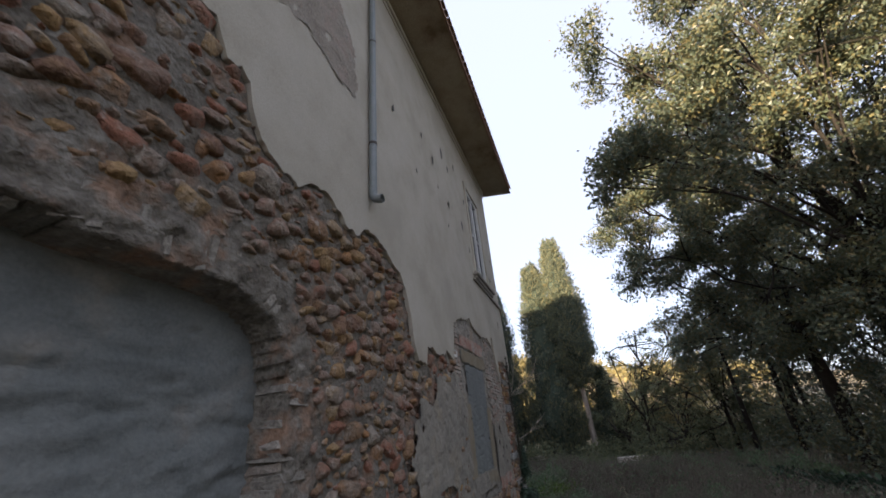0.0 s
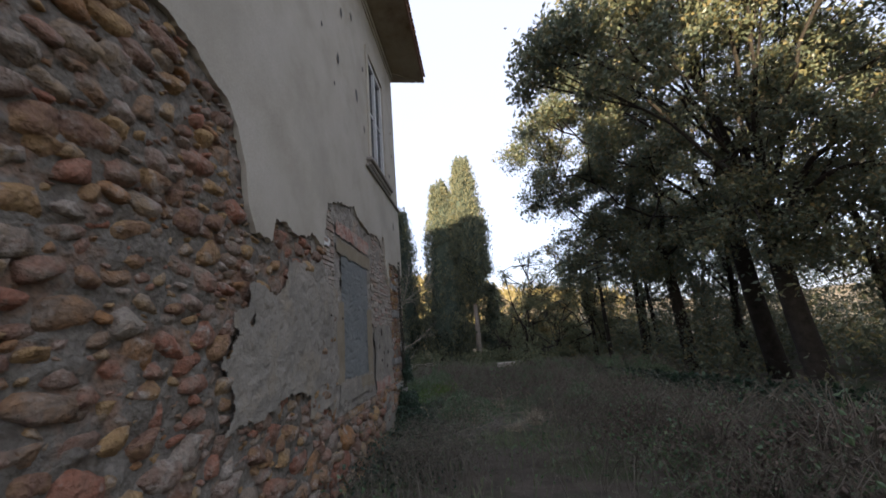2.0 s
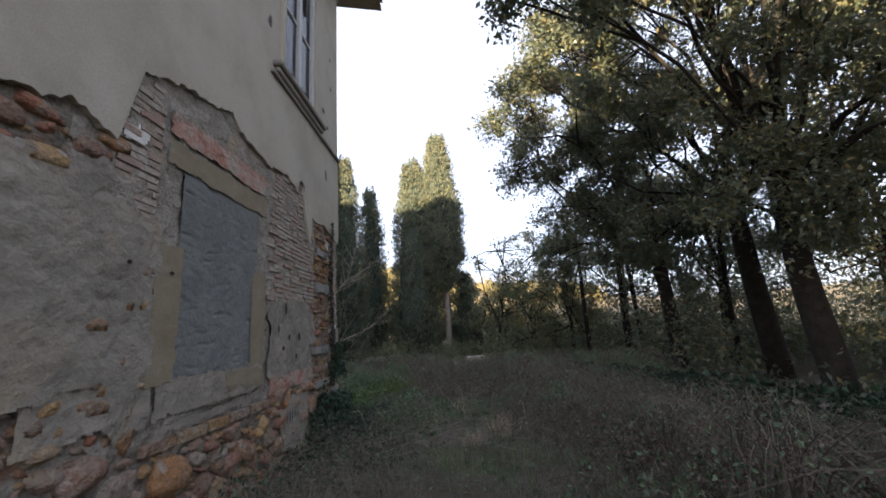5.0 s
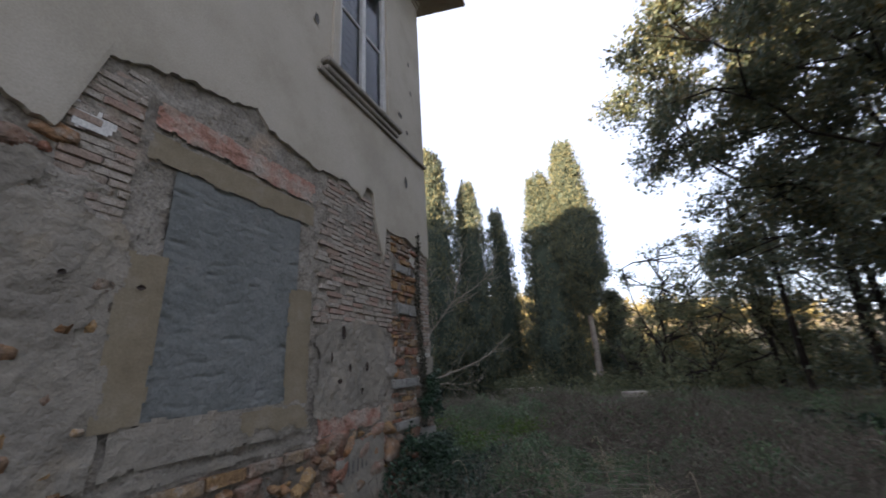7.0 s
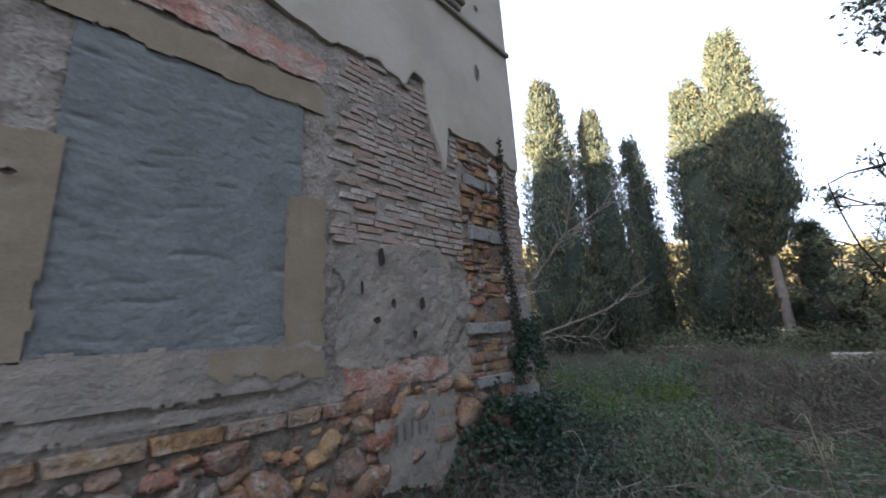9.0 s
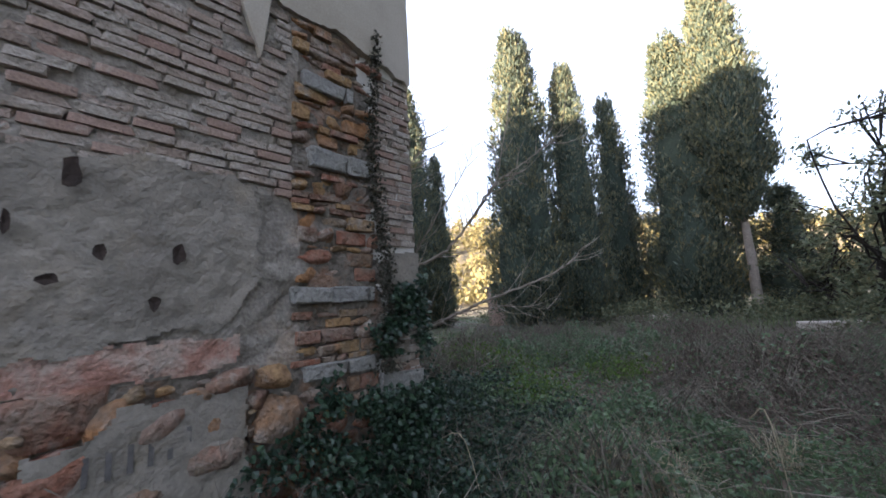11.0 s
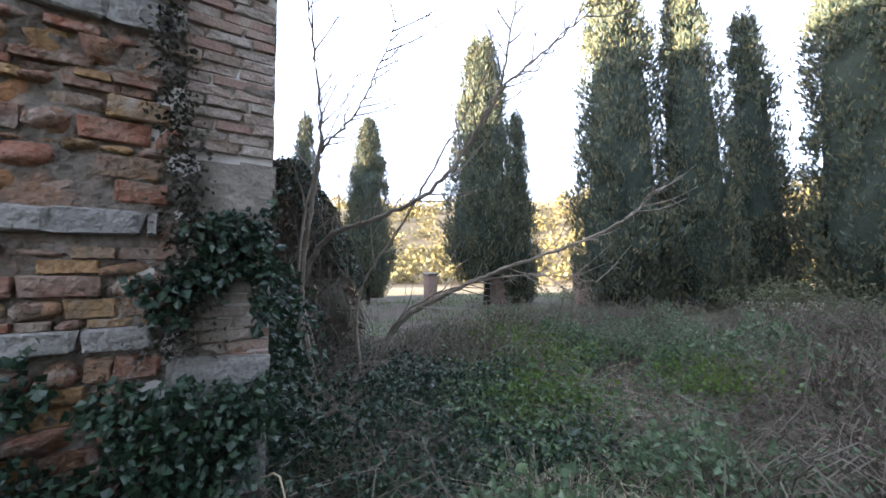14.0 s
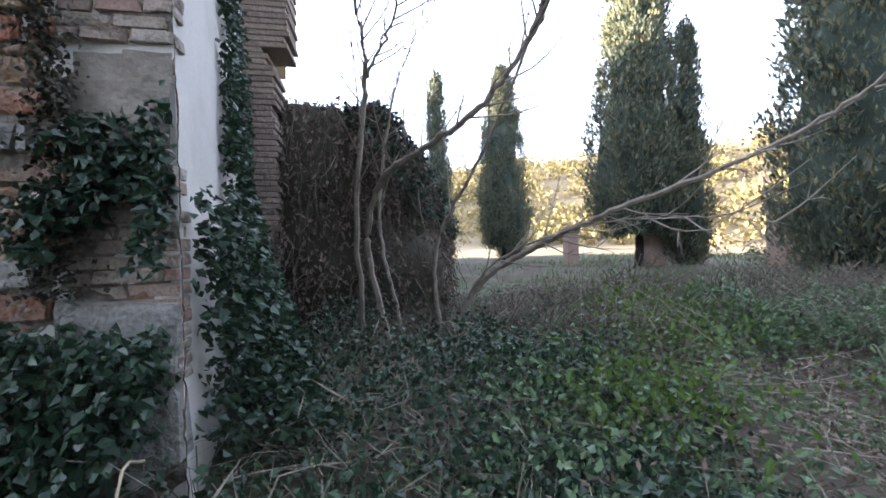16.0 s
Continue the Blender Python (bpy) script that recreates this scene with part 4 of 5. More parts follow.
# paler, sparser trees beyond
for k, (x, y, h, sd, mat, lab) in enumerate([(2.9, 25.0, 7.1, 41, M_oak_far, "sparse grey-green tree beyond the garden"), (5.0, 27.5, 7.8, 42, M_gold, "tree beyond the garden, gold with painted sunlight"),
                                             (-4.6, 37.0, 7.0, 43, M_gold, "yellow sunlit shrub behind the cypresses"), (-10.5, 36.0, 4.0, 44, M_gold, "yellow sunlit shrub behind the cypresses"),
                                             (4.2, 31.0, 5.0, 45, M_oak_far, "sparse grey-green tree beyond the garden"), (0.6, 33.5, 4.4, 46, M_oak_far, "low dark bush behind the cypresses"),
                                             (-21.0, 31.0, 3.6, 47, M_gold, "yellow sunlit shrub behind the cypresses"), (7.5, 34.0, 6.0, 48, M_gold, "tree beyond the garden, gold with painted sunlight"), (6.6, 24.8, 7.6, 49, M_oak_far, "sparse grey-green tree beyond the garden"),
                                             (4.2, 22.8, 4.0, 50, M_oak_far, "low grey-green bush beside the wood"), (2.0, 28.8, 4.6, 51, M_oak_far, "low grey-green bush behind the cypresses"), (8.4, 28.5, 7.0, 52, M_oak_far, "sparse grey-green tree beyond the garden")]):
    r = random.Random(sd)
    lobes = [(x + r.uniform(-1.1, 1.1), y + r.uniform(-1.1, 1.1), h * (0.05 + 0.9 * k2 / 13) - 0.6, r.uniform(0.7, 1.15) * (1.15 - 0.5 * k2 / 13)) for k2 in range(14)]
    tagged(broad_tree("garden_tree", (x, y, -0.75), (x, y, h * 0.3 - 0.6), lobes, 170, 28, 0.15, sd, mat, 0.12, 0.34), lab, "tree", "trees beyond the garden")

# scrub along the foot of the cypresses
rng = np.random.default_rng(68)
n = 900
bx, by = rng.uniform(-13, 13, n), rng.uniform(25.5, 36, n)
ok = vnoise(bx, by, 25, 0.4) > -0.35
cs = np.stack([bx, by, ground_z(bx, by) + rng.uniform(0.1, 0.8, n)], -1)[ok]
tagged(part_np("scrub", mesh_np("scrub", *sprays(cs, rng.uniform(0.3, 0.6, len(cs)), 40, 0.13, rng), M_oak_far)), "dull green scrub at the foot of the cypresses", "scrub", kind="stuff")

# far woods on the sunlit slope
rng = np.random.default_rng(70)
n = 900
fa, fr = rng.uniform(-0.35, 2.0, n), rng.uniform(75, 190, n)
fx, fy = -fr * np.sin(fa), fr * np.cos(fa)
keepf = vnoise(fx, fy, 4, 0.03) > -0.25
fx, fy = fx[keepf], fy[keepf]
cs = np.stack([fx, fy, ground_z(fx, fy) + 1.6], -1)
tagged(part_np("far_woods", mesh_np("far_woods", *sprays(cs, rng.uniform(2.2, 4.2, len(cs)), 64, 1.1, rng, 0.8, 0.8), M_gold)), "sunlit golden-green woods on the far slope", "woods", kind="stuff")

# ================= garden walls and piers =================
low = empty("garden_wall", (0, 0, -0.6), "low stone garden wall overgrown with ivy", "wall", kind="structure")


def wall_run(parent, p, q, z, t, h, mat, name="wall_block", n=12, seed=1):
    """A low wall of single coping blocks over a body."""
    rr = random.Random(seed)
    p, q = Vector(p), Vector(q)
    d = (q - p)
    L = d.length
    ang = math.atan2(d.y, d.x)
    bm = box(0, L, -t / 2, t / 2, -0.9, h - 0.08)
    bmesh.ops.rotate(bm, verts=bm.verts, cent=(0, 0, 0), matrix=Matrix.Rotation(ang, 3, 'Z'))
    bmesh.ops.translate(bm, verts=bm.verts, vec=(p.x, p.y, z + 0.6))
    part("wall_body", bm, mat, parent)
    for i in range(n):
        bm = box(L * i / n + 0.01, L * (i + 1) / n - 0.01, -t / 2 - 0.04, t / 2 + 0.04, h - 0.08 + rr.uniform(-0.01, 0.01), h + rr.uniform(-0.015, 0.015), bevel=0.02)
        bmesh.ops.rotate(bm, verts=bm.verts, cent=(0, 0, 0), matrix=Matrix.Rotation(ang, 3, 'Z'))
        bmesh.ops.translate(bm, verts=bm.verts, vec=(p.x, p.y, z + 0.6))
        part("coping_stone", bm, mat, parent)


wall_run(low, (4.3, 18.0), (6.5, 11.2), -1.05, 0.42, 0.42, M_pale_wall, n=10)
wall_run(low, (6.5, 11.2), (8.6, 4.0), -0.95, 0.42, 0.42, M_pale_wall, n=10, seed=2)
wall_run(low, (-8.2, 27.5), (-3.2, 28.3), -0.78, 0.4, 0.42, M_pale_wall, n=7, seed=3)
wall_run(low, (0.9, 25.3), (2.4, 25.6), -0.8, 0.4, 0.32, M_pale_wall, n=3, seed=4)
PIER = "garden piers"
for x, y, h, w in ((-11.2, 26.8, 2.0, 0.75), (-15.0, 24.6, 1.95, 0.75), (-18.4, 22.5, 1.6, 0.6)):
    z = float(ground_z(x, y))
    pier = empty("garden_pier", (x, y, z), "weathered pinkish brick garden pier with a stone cap", "pier", PIER)
    part("shaft", box(-w / 2, w / 2, -w / 2, w / 2, -0.2, h, bevel=0.03), M_pier, pier)
    part("cap", box(-w / 2 - 0.07, w / 2 + 0.07, -w / 2 - 0.07, w / 2 + 0.07, h, h + 0.12, bevel=0.03), M_pale_wall, pier)

# ================= ivy =================
rng = np.random.default_rng(80)


def ivy(name, at, size, lean, label, mat=M_ivy, seed=1, spread=0.7, aspect=0.85):
    return tagged(part_np(name, mesh_np(name, *leaves(np.asarray(at), size, lean, aspect, spread, np.random.default_rng(seed)), mat)), label, "ivy", kind="stuff")


# on the corner of the house: a mound at its foot, climbing up the arris
n = 9500
y = CORNER - np.abs(rng.normal(0, 0.75, n))
h = rng.uniform(0, 1, n) ** 1.4
zt = np.interp(y, [8.8, 9.8, 10.4, 11.0, 11.4, 11.7], [-0.6, -0.4, 0.1, 0.6, 0.95, 1.1]) + 0.15 * vnoise(y, h, 2, 4)
zg = ground_z(WX + 0.2, y)
z = zg + (zt - zg) * h
x = WX + 0.03 + rng.uniform(0, 1, n) * (0.10 + 0.5 * (1 - h) ** 2)
keep_i = vnoise(y, z, 6, 3.5) + 0.5 * vnoise(y, z, 7, 11) + 0.45 * (1 - h) > -0.2
ivy("corner_ivy", np.stack([x, y, z], -1)[keep_i], 0.052, (0.5, 0.2, -0.5), "glossy dark ivy climbing the corner of the house", seed=2)
# a narrow vine up the joint beside the quoins
n = 3800
z = rng.uniform(0.2, 3.4, n)
y = 11.22 + 0.06 * np.sin(z * 2.1) + rng.normal(0, 0.055, n) * np.interp(z, [0, 1, 3.4], [1.6, 1.0, 0.5])
keep_i = rng.uniform(size=n) < np.interp(z, [0, 1.2, 3.4], [1, 0.75, 0.3])
ivy("wall_vine", np.stack([WX + 0.03 + rng.uniform(0, 0.05, n), y, z], -1)[keep_i], 0.03, (0.4, 0, -0.6), "thin dark vine up the wall", M_vine_and_gap, 3)
# on the north wall
n = 12000
s = np.concatenate([rng.uniform(0.05, 1.3, n // 4), rng.uniform(1.3, 2.1, n // 3 + n // 3 - n // 4), rng.uniform(1.2, 4.5, n - 2 * (n // 3))])
zt = np.interp(s, [0, 0.3, 0.7, 1.28, 1.45, 2.1, 2.6, 4.5], [0.75, 0.5, 0.42, 0.4, 4.5, 4.8, 3.4, 2.4]) + 0.3 * vnoise(s, s * 0, 3, 5)
z = -1.0 + (zt + 1.0) * rng.uniform(0, 1, n) ** 1.15
o = 0.02 + rng.uniform(0, 1, n) * np.interp(z, [-1, 0.3, 1.2], [0.75, 0.35, 0.10])
pts = np.array([north(a, b, c) for a, b, c in zip(s, o, z)])
ivy("north_ivy", pts[vnoise(s, z, 8, 3.5) > -0.3], 0.058, (-0.1, 0.7, -0.5), "ivy hanging over the pale north wall", seed=4)
# over the low garden wall
n = 9000
u = rng.uniform(0, 1, n)
px, py = np.interp(u, [0, 0.5, 1], [4.5, 6.5, 8.6]), np.interp(u, [0, 0.5, 1], [17.4, 11.2, 4.0])
off = rng.normal(0, 0.26, n)
zz = -0.98 + 0.58 * np.exp(-(off / 0.42) ** 2) * rng.uniform(0.35, 1.12, n) + 0.06
keep_i = rng.uniform(size=n) < np.interp(u, [0, 0.12, 0.3, 1], [0.05, 0.5, 1, 1])
ivy("wall_ivy", np.stack([px + off, py + off * 0.3, zz + 0.06 * u], -1)[keep_i], 0.13, (-0.5, -0.3, 0.2), "dark ivy smothering the low garden wall", seed=5)

n = 12000
u = rng.uniform(0, 1, n)
py = 4.5 + 9.0 * u
wx = np.interp(py, [4.0, 11.2, 18.0], [8.6, 6.5, 4.3])
reach = np.interp(py, [4.5, 8, 11, 13.5], [4.2, 3.0, 1.9, 0.8]) * rng.uniform(0, 1, n) ** 0.8
hump = 0.25 + 0.35 * np.clip(vnoise(wx - reach, py, 61, 0.9) + 0.3, 0, 1)
pz = ground_z(wx - reach, py) + hump * rng.uniform(0.1, 1, n) ** 0.6
keep_i = vnoise(wx - reach, py, 62, 0.8) + 0.4 * vnoise(wx - reach, py, 63, 2.2) > -0.25
ivy("slope_ivy", np.stack([wx - reach, py, pz], -1)[keep_i], 0.085, (-0.4, -0.3, 0.5), "dark ivy spilling from the garden wall over the ground", seed=9)

# ================= ivy-clad heap beside the north wall =================
heap = empty("ruined_shed", (-7.3, 12.1, -0.95), "collapsed shed smothered in dead vines and ivy", "shed")


def heap_pt(t, a, grow=1.0):
    """Place on the heap at height t (0 to 1) and bearing a: square in plan, upright to the south, sloping to the north."""
    c, s = np.cos(a), np.sin(a)
    sq = (np.abs(c) ** 4 + np.abs(s) ** 4) ** -0.25
    south = np.interp(t, [0, 0.5, 0.9, 0.97, 1.0], [1.0, 1.02, 0.97, 0.9, 0.02])
    north_side = np.interp(t, [0, 0.43, 0.6, 0.78, 0.92, 0.97, 1.0], [1.04, 1.0, 0.88, 0.72, 0.5, 0.38, 0.02])
    east = np.interp(t, [0, 0.5, 0.9, 0.97, 1.0], [1.02, 1.0, 0.9, 0.8, 0.02])
    ry = np.where(s > 0, north_side, south)
    lump = grow * (1 + 0.09 * vnoise(a * 2, t * 5, 5) + 0.07 * vnoise(a * 6, t * 12, 6))
    return np.stack([1.5 * sq * c * east * lump, 1.6 * sq * s * ry * lump, -0.2 + t * (3.85 + 0.12 * vnoise(a * 3, t * 0, 9))], -1)


T, A = np.meshgrid(np.linspace(0, 1, 30), np.arange(48) * 2 * np.pi / 48, indexing="ij")
i, j = np.meshgrid(np.arange(29), np.arange(48), indexing="ij")
hf = np.stack([i * 48 + j, i * 48 + (j + 1) % 48, (i + 1) * 48 + (j + 1) % 48, (i + 1) * 48 + j], -1).reshape(-1, 4)
# Solid core of the heap; its dark colour stands for shade between vines
part_np("mound", mesh_np("mound", heap_pt(T, A, 0.95).reshape(-1, 3), hf, M_vine_and_gap, smooth=True), heap, "solid core, dark as the shade between dead vines")
rng = np.random.default_rng(90)


def on_heap(n, grow=1.0):
    t, a = rng.uniform(0, 1, n) ** 0.85, rng.uniform(0, 2 * np.pi, n)
    return heap_pt(t, a, grow) * np.array([1, 1, 1.01]), a, t


stems = []
p, a, t = on_heap(1300, 1.03)
for k in range(1300):
    if t[k] < 0.25:
        continue
    drop = rng.uniform(0.3, 1.3)
    q = p[k] * np.array([1.05, 1.05, 1]) + np.array([rng.normal(0, 0.18), rng.normal(0, 0.18), -drop])
    stems.append(tube(smooth_line([p[k], (p[k] * 0.5 + q * 0.5) + rng.normal(size=3) * 0.07, q], 5), np.linspace(rng.uniform(0.004, 0.011), 0.003, 5), 3))
for k in range(90):   # short twigs standing out of the top
    p0 = heap_pt(np.array(0.95), np.array(rng.uniform(0, 6.28)), rng.uniform(0.2, 1.0))
    stems.append(tube([p0, p0 + rng.normal(size=3) * 0.08 + (0, 0, 0.15), p0 + rng.normal(size=3) * 0.2 + (0, 0, rng.uniform(0.2, 0.5))], [0.007, 0.005, 0.002], 3))
part_np("dead_vine", mesh_np("dead_vine", *join(stems), M_thicket), heap)
p, a, t = on_heap(15000, 1.05)
dl = on_heap(15000, 1.03)[0]
part_np("dead_leaves", mesh_np("dead_leaves", *leaves(dl, 0.11, (0, 0, -0.9), 0.4, 0.8, rng), M_dead_leaf), heap)
sel = (vnoise(a * 1.5, t * 3, 3) + 1.6 * (t - 0.85) + 1.0 * (np.cos(a - 1.1) - 0.45) + 1.5 * np.clip(0.35 - t, 0, 1)) > -0.05
part_np("ivy_cover", mesh_np("ivy_cover", *leaves(p[sel], 0.075, (0.3, 0.3, -0.4), 0.8, 0.8, rng), M_ivy), heap, "patchy dark ivy")

# stump of a broken brick pier on the north wall, beside the heap
pier = empty("brick_pier", (-5.95, 10.72, -1.0), "broken brick pier standing against the pale wall", "pier")
rp = random.Random(17)
z = 0.0
while z < 6.2:
    deep = 0.50 if z < 4.15 else 0.68
    inset = rp.choice((0.0, 0.0, 0.05)) + (0.12 if 3.9 < z < 4.15 else 0)
    part("brick_course", box(-0.3, 0.3, -0.25, deep - inset + rp.uniform(-0.02, 0.02), z + 0.004, z + 0.075, bevel=0.008), M_pier_brick, pier)
    z += 0.08

# ================= bare shrub before the heap =================
shrub = empty("bare_fig_shrub", (-5.05, 13.35, -0.95), "leafless grey shrub with long arching branches", "shrub")
SHRUB_LIMBS = [[(-4.98, 13.45, -0.9), (-4.75, 13.9, -0.08), (-4.25, 14.45, 0.36), (-3.7, 14.9, 0.66), (-2.85, 15.5, 1.0), (-2.15, 15.78, 1.32), (-1.9, 15.85, 1.62)],
               [(-4.9, 12.7, -0.9), (-4.7, 12.45, 0.35), (-4.2, 12.62, 1.08), (-3.6, 12.97, 1.26), (-3.12, 13.42, 1.52), (-2.85, 13.75, 1.95), (-2.42, 13.9, 2.5), (-2.2, 13.92, 3.1), (-2.05, 14.0, 3.9)],
               [(-2.85, 13.75, 1.95), (-2.42, 13.9, 2.5), (-1.9, 14.2, 2.88), (-1.45, 14.6, 3.35)],
               [(-4.7, 12.4, -0.9), (-4.2, 12.35, 0.7), (-4.0, 12.48, 2.05), (-3.78, 12.42, 2.65), (-3.5, 12.2, 3.6), (-3.45, 12.15, 4.2)],
               [(-4.1, 12.4, 1.4), (-4.0, 12.5, 2.1), (-3.61, 12.74, 2.42), (-3.15, 12.86, 2.8), (-2.9, 12.98, 3.3)],
               [(-4.98, 13.35, -0.9), (-4.93, 13.33, 0.35), (-4.3, 13.8, 1.5), (-3.5, 14.3, 2.85), (-3.1, 14.5, 3.6)],
               [(-5.0, 13.5, -0.9), (-4.67, 13.9, 0.05), (-4.0, 14.6, 0.5), (-3.3, 15.3, 0.62), (-2.6, 15.8, 0.5)],
               [(-5.16, 13.02, -0.9), (-4.74, 13.36, -0.6), (-4.24, 13.8, -0.66), (-3.71, 14.33, -0.6), (-3.42, 14.56, -0.38)],
               [(-5.3, 12.9, -0.9), (-5.6, 12.6, 0.69), (-5.5, 12.78, 2.3), (-5.39, 13.02, 3.02), (-5.24, 13.41, 4.0)]]
RAD = [0.055, 0.045, 0.02, 0.034, 0.02, 0.03, 0.024, 0.016, 0.03]
rng = np.random.default_rng(95)
foot = np.array((-5.05, 13.35, -0.95))
for limb, rad in zip(SHRUB_LIMBS, RAD):
    n = 9 * len(limb)
    line = smooth_line(limb, n) + rng.normal(size=(n, 3)) * 0.008
    tubes = [tube(line - foot, np.linspace(rad, 0.0045, n), 6)]
    for k in range(n // 4, n - 1, 2):
        d = line[min(k + 2, n - 1)] - line[k - 1]
        d = d / np.linalg.norm(d)
        side = np.cross(d, rng.normal(size=3))
        side /= np.linalg.norm(side)
        L = rng.uniform(0.2, 0.95) * (1.15 - 0.5 * k / n)
        w = d * 0.75 + side * 0.8 + np.array([0, 0, 0.15])
        q1, q2 = line[k] + w * L * 0.5, line[k] + w * L + np.array([0, 0, 0.12 * L]) + rng.normal(size=3) * 0.06
        tubes.append(tube(smooth_line([line[k], q1, q2], 6) - foot, np.linspace(0.010, 0.003, 6), 4))
        for m in range(2):
            s2 = np.cross(w, rng.normal(size=3))
            s2 /= np.linalg.norm(s2)
            q3 = q1 + (w * 0.5 + s2 * 0.6) * L * rng.uniform(0.25, 0.6)
            tubes.append(tube([q1 - foot, (q1 + q3) / 2 + rng.normal(size=3) * 0.015 - foot, q3 - foot], [0.005, 0.004, 0.002], 3))
    part_np("branch", mesh_np("branch", *join(tubes), M_twig), shrub)

# ================= undergrowth =================
rng = np.random.default_rng(100)


def scatter(n, x0, x1, y0, y1, dense=None):
    x, y = rng.uniform(x0, x1, n), rng.uniform(y0, y1, n)
    free = (x > WX + 0.08) | ((y > CORNER + 0.1) & ((x - WX) * NNOR[0] + (y - CORNER) * NNOR[1] > 0.1))
    if dense is not None:
        free &= rng.uniform(size=n) < dense(x, y) * (1 - 0.85 * earth(x, y))
    x, y = x[free], y[free]
    return x, y, ground_z(x, y)


def blades(x, y, z, height, width, droop, rng):
    """Bent grass blades of two quads each."""
    n = len(x)
    a = rng.uniform(0, 2 * np.pi, n)
    d = np.stack([np.cos(a), np.sin(a), 0 * a], -1)
    s = np.stack([-np.sin(a), np.cos(a), 0 * a], -1)
    h = (height * rng.uniform(0.45, 1.25, n))[:, None]
    w = (width * rng.uniform(0.7, 1.3, n))[:, None]
    b = (droop * rng.uniform(0.2, 1.4, n))[:, None]
    p0 = np.stack([x, y, z - 0.02], -1)
    up = np.array([0, 0, 1.0])
    p1 = p0 + up * h * 0.6 + d * h * b * 0.35
    p2 = p0 + up * h * (1 - 0.35 * b) + d * h * b
    v = np.stack([p0 - s * w, p0 + s * w, p1 + s * w * 0.8, p1 - s * w * 0.8, p2 + s * w * 0.15, p2 - s * w * 0.15], 1).reshape(-1, 3)
    i = np.arange(n)[:, None] * 6
    return v, np.concatenate([i + np.array([[0, 1, 2, 3]]), i + np.array([[3, 2, 4, 5]])])


def earth(x, y):
    """Where the litter lies bare between the plants: 1 there, 0 elsewhere."""
    return np.clip(1.5 - np.hypot((x + 2.6 + 0.45 * (y - 16.2)) / 1.2, (y - 16.2) / 2.0) * 1.3 + 0.9 * fbm(x, y, 210, 0.9), 0, 1)


def green(x, y):
    """Where the undergrowth is green rather than brown."""
    return fbm(x, y, 200, 0.42) - 0.14 + 0.16 * np.exp(-((x + 1.8) / 1.6) ** 2)


near_path = lambda x, y: np.clip(np.abs(x - 0.5) / 1.2 - 0.1, 0.15, 1)
x, y, z = scatter(140000, -9, 8, 1.5, 20, lambda x, y: np.clip(np.where(y > 10, -0.26, 0.2) + 1.5 * fbm(x, y, 14, 0.6) + 0.4 * green(x, y), 0.04, 1))
tagged(part_np("rough_grass", mesh_np("rough_grass", *blades(x, y, z, 0.22, 0.006, 0.9, rng), M_grass)), "long rough grass, green and half dry", "grass", kind="stuff")
x, y, z = scatter(26000, -22, 12, 17, 34, lambda x, y: np.clip(0.35 + 1.2 * fbm(x, y, 24, 0.3), 0.1, 1))
tagged(part_np("far_grass", mesh_np("far_grass", *blades(x, y, z, 0.35, 0.012, 0.8, rng), M_grass)), "dull grass farther off", "grass", kind="stuff")
# bramble and low leafy plants
x, y, z = scatter(60000, -9, 5.5, 4, 19, lambda x, y: np.where(green(x, y) + 0.5 * vnoise(x, y, 15, 1.1) > 0.3, 0.95, 0.03))
hgt = 0.08 + 0.42 * np.clip(vnoise(x, y, 16, 1.1) + 0.25, 0, 1)
pts = np.stack([x, y, z + rng.uniform(0.02, 1, len(x)) * hgt], -1)
tagged(part_np("bramble", mesh_np("bramble", *leaves(pts, 0.058, (0, 0, 0.5), 0.62, 0.9, rng), M_bramble)), "low green bramble covering the ground", "bramble", kind="stuff")
# mounds of bramble
rng = np.random.default_rng(101)
mx, my, mz = scatter(7600, -8, 7, 3.2, 21, lambda x, y: np.clip(0.12 + 1.6 * green(x, y), 0.02, 1) * (np.abs(x - 0.4) > np.interp(y, [5, 12, 13], [1.3, 1.1, 0.2])))
mh = 0.10 + 0.6 * np.clip(vnoise(mx, my, 47, 0.9) + 0.25, 0, 1) * rng.uniform(0.4, 1, len(mx))
tagged(part_np("bramble_mounds", mesh_np("bramble_mounds", *sprays(np.stack([mx, my, mz + mh * 0.7], -1), 0.2 + mh * 0.5, 46, 0.05, rng, 0.6, 0.6), M_bramble)), "dark green mounds of bramble", "bramble", kind="stuff")
tagged(part_np("dead_mounds", mesh_np("dead_mounds", *sprays(np.stack([mx + 0.3, my + 0.25, mz + mh * 0.5], -1), 0.2 + mh * 0.5, 22, 0.05, rng, 0.4, 0.6), M_dead_leaf)), "brown withered leaves among the bramble", "bramble", kind="stuff")
# dark leafy mass at the foot of the walls
x, y, z = scatter(24000, WX, 0.2, 6.5, 14.5, lambda x, y: np.exp(-((x - WX) / 1.0) ** 2) * np.clip((y - 6) / 4, 0.1, 1))
pts = np.stack([x, y, z + rng.uniform(0.02, 1, len(x)) * 0.42 * np.exp(-((x - WX) / 0.9) ** 2)], -1)
ivy("ground_ivy", pts, 0.05, (0.4, 0.1, 0.4), "dark ivy spreading over the ground by the wall", seed=7)
x, y, z = scatter(34000, -8, -1.2, 11.7, 14.6, lambda x, y: np.clip(0.6 + 1.3 * vnoise(x, y, 29, 1.1), 0.06, 1))
bank = 0.75 * np.exp(-((x + 4.4) / 1.5) ** 2 - ((y - 12.7) / 0.75) ** 2)
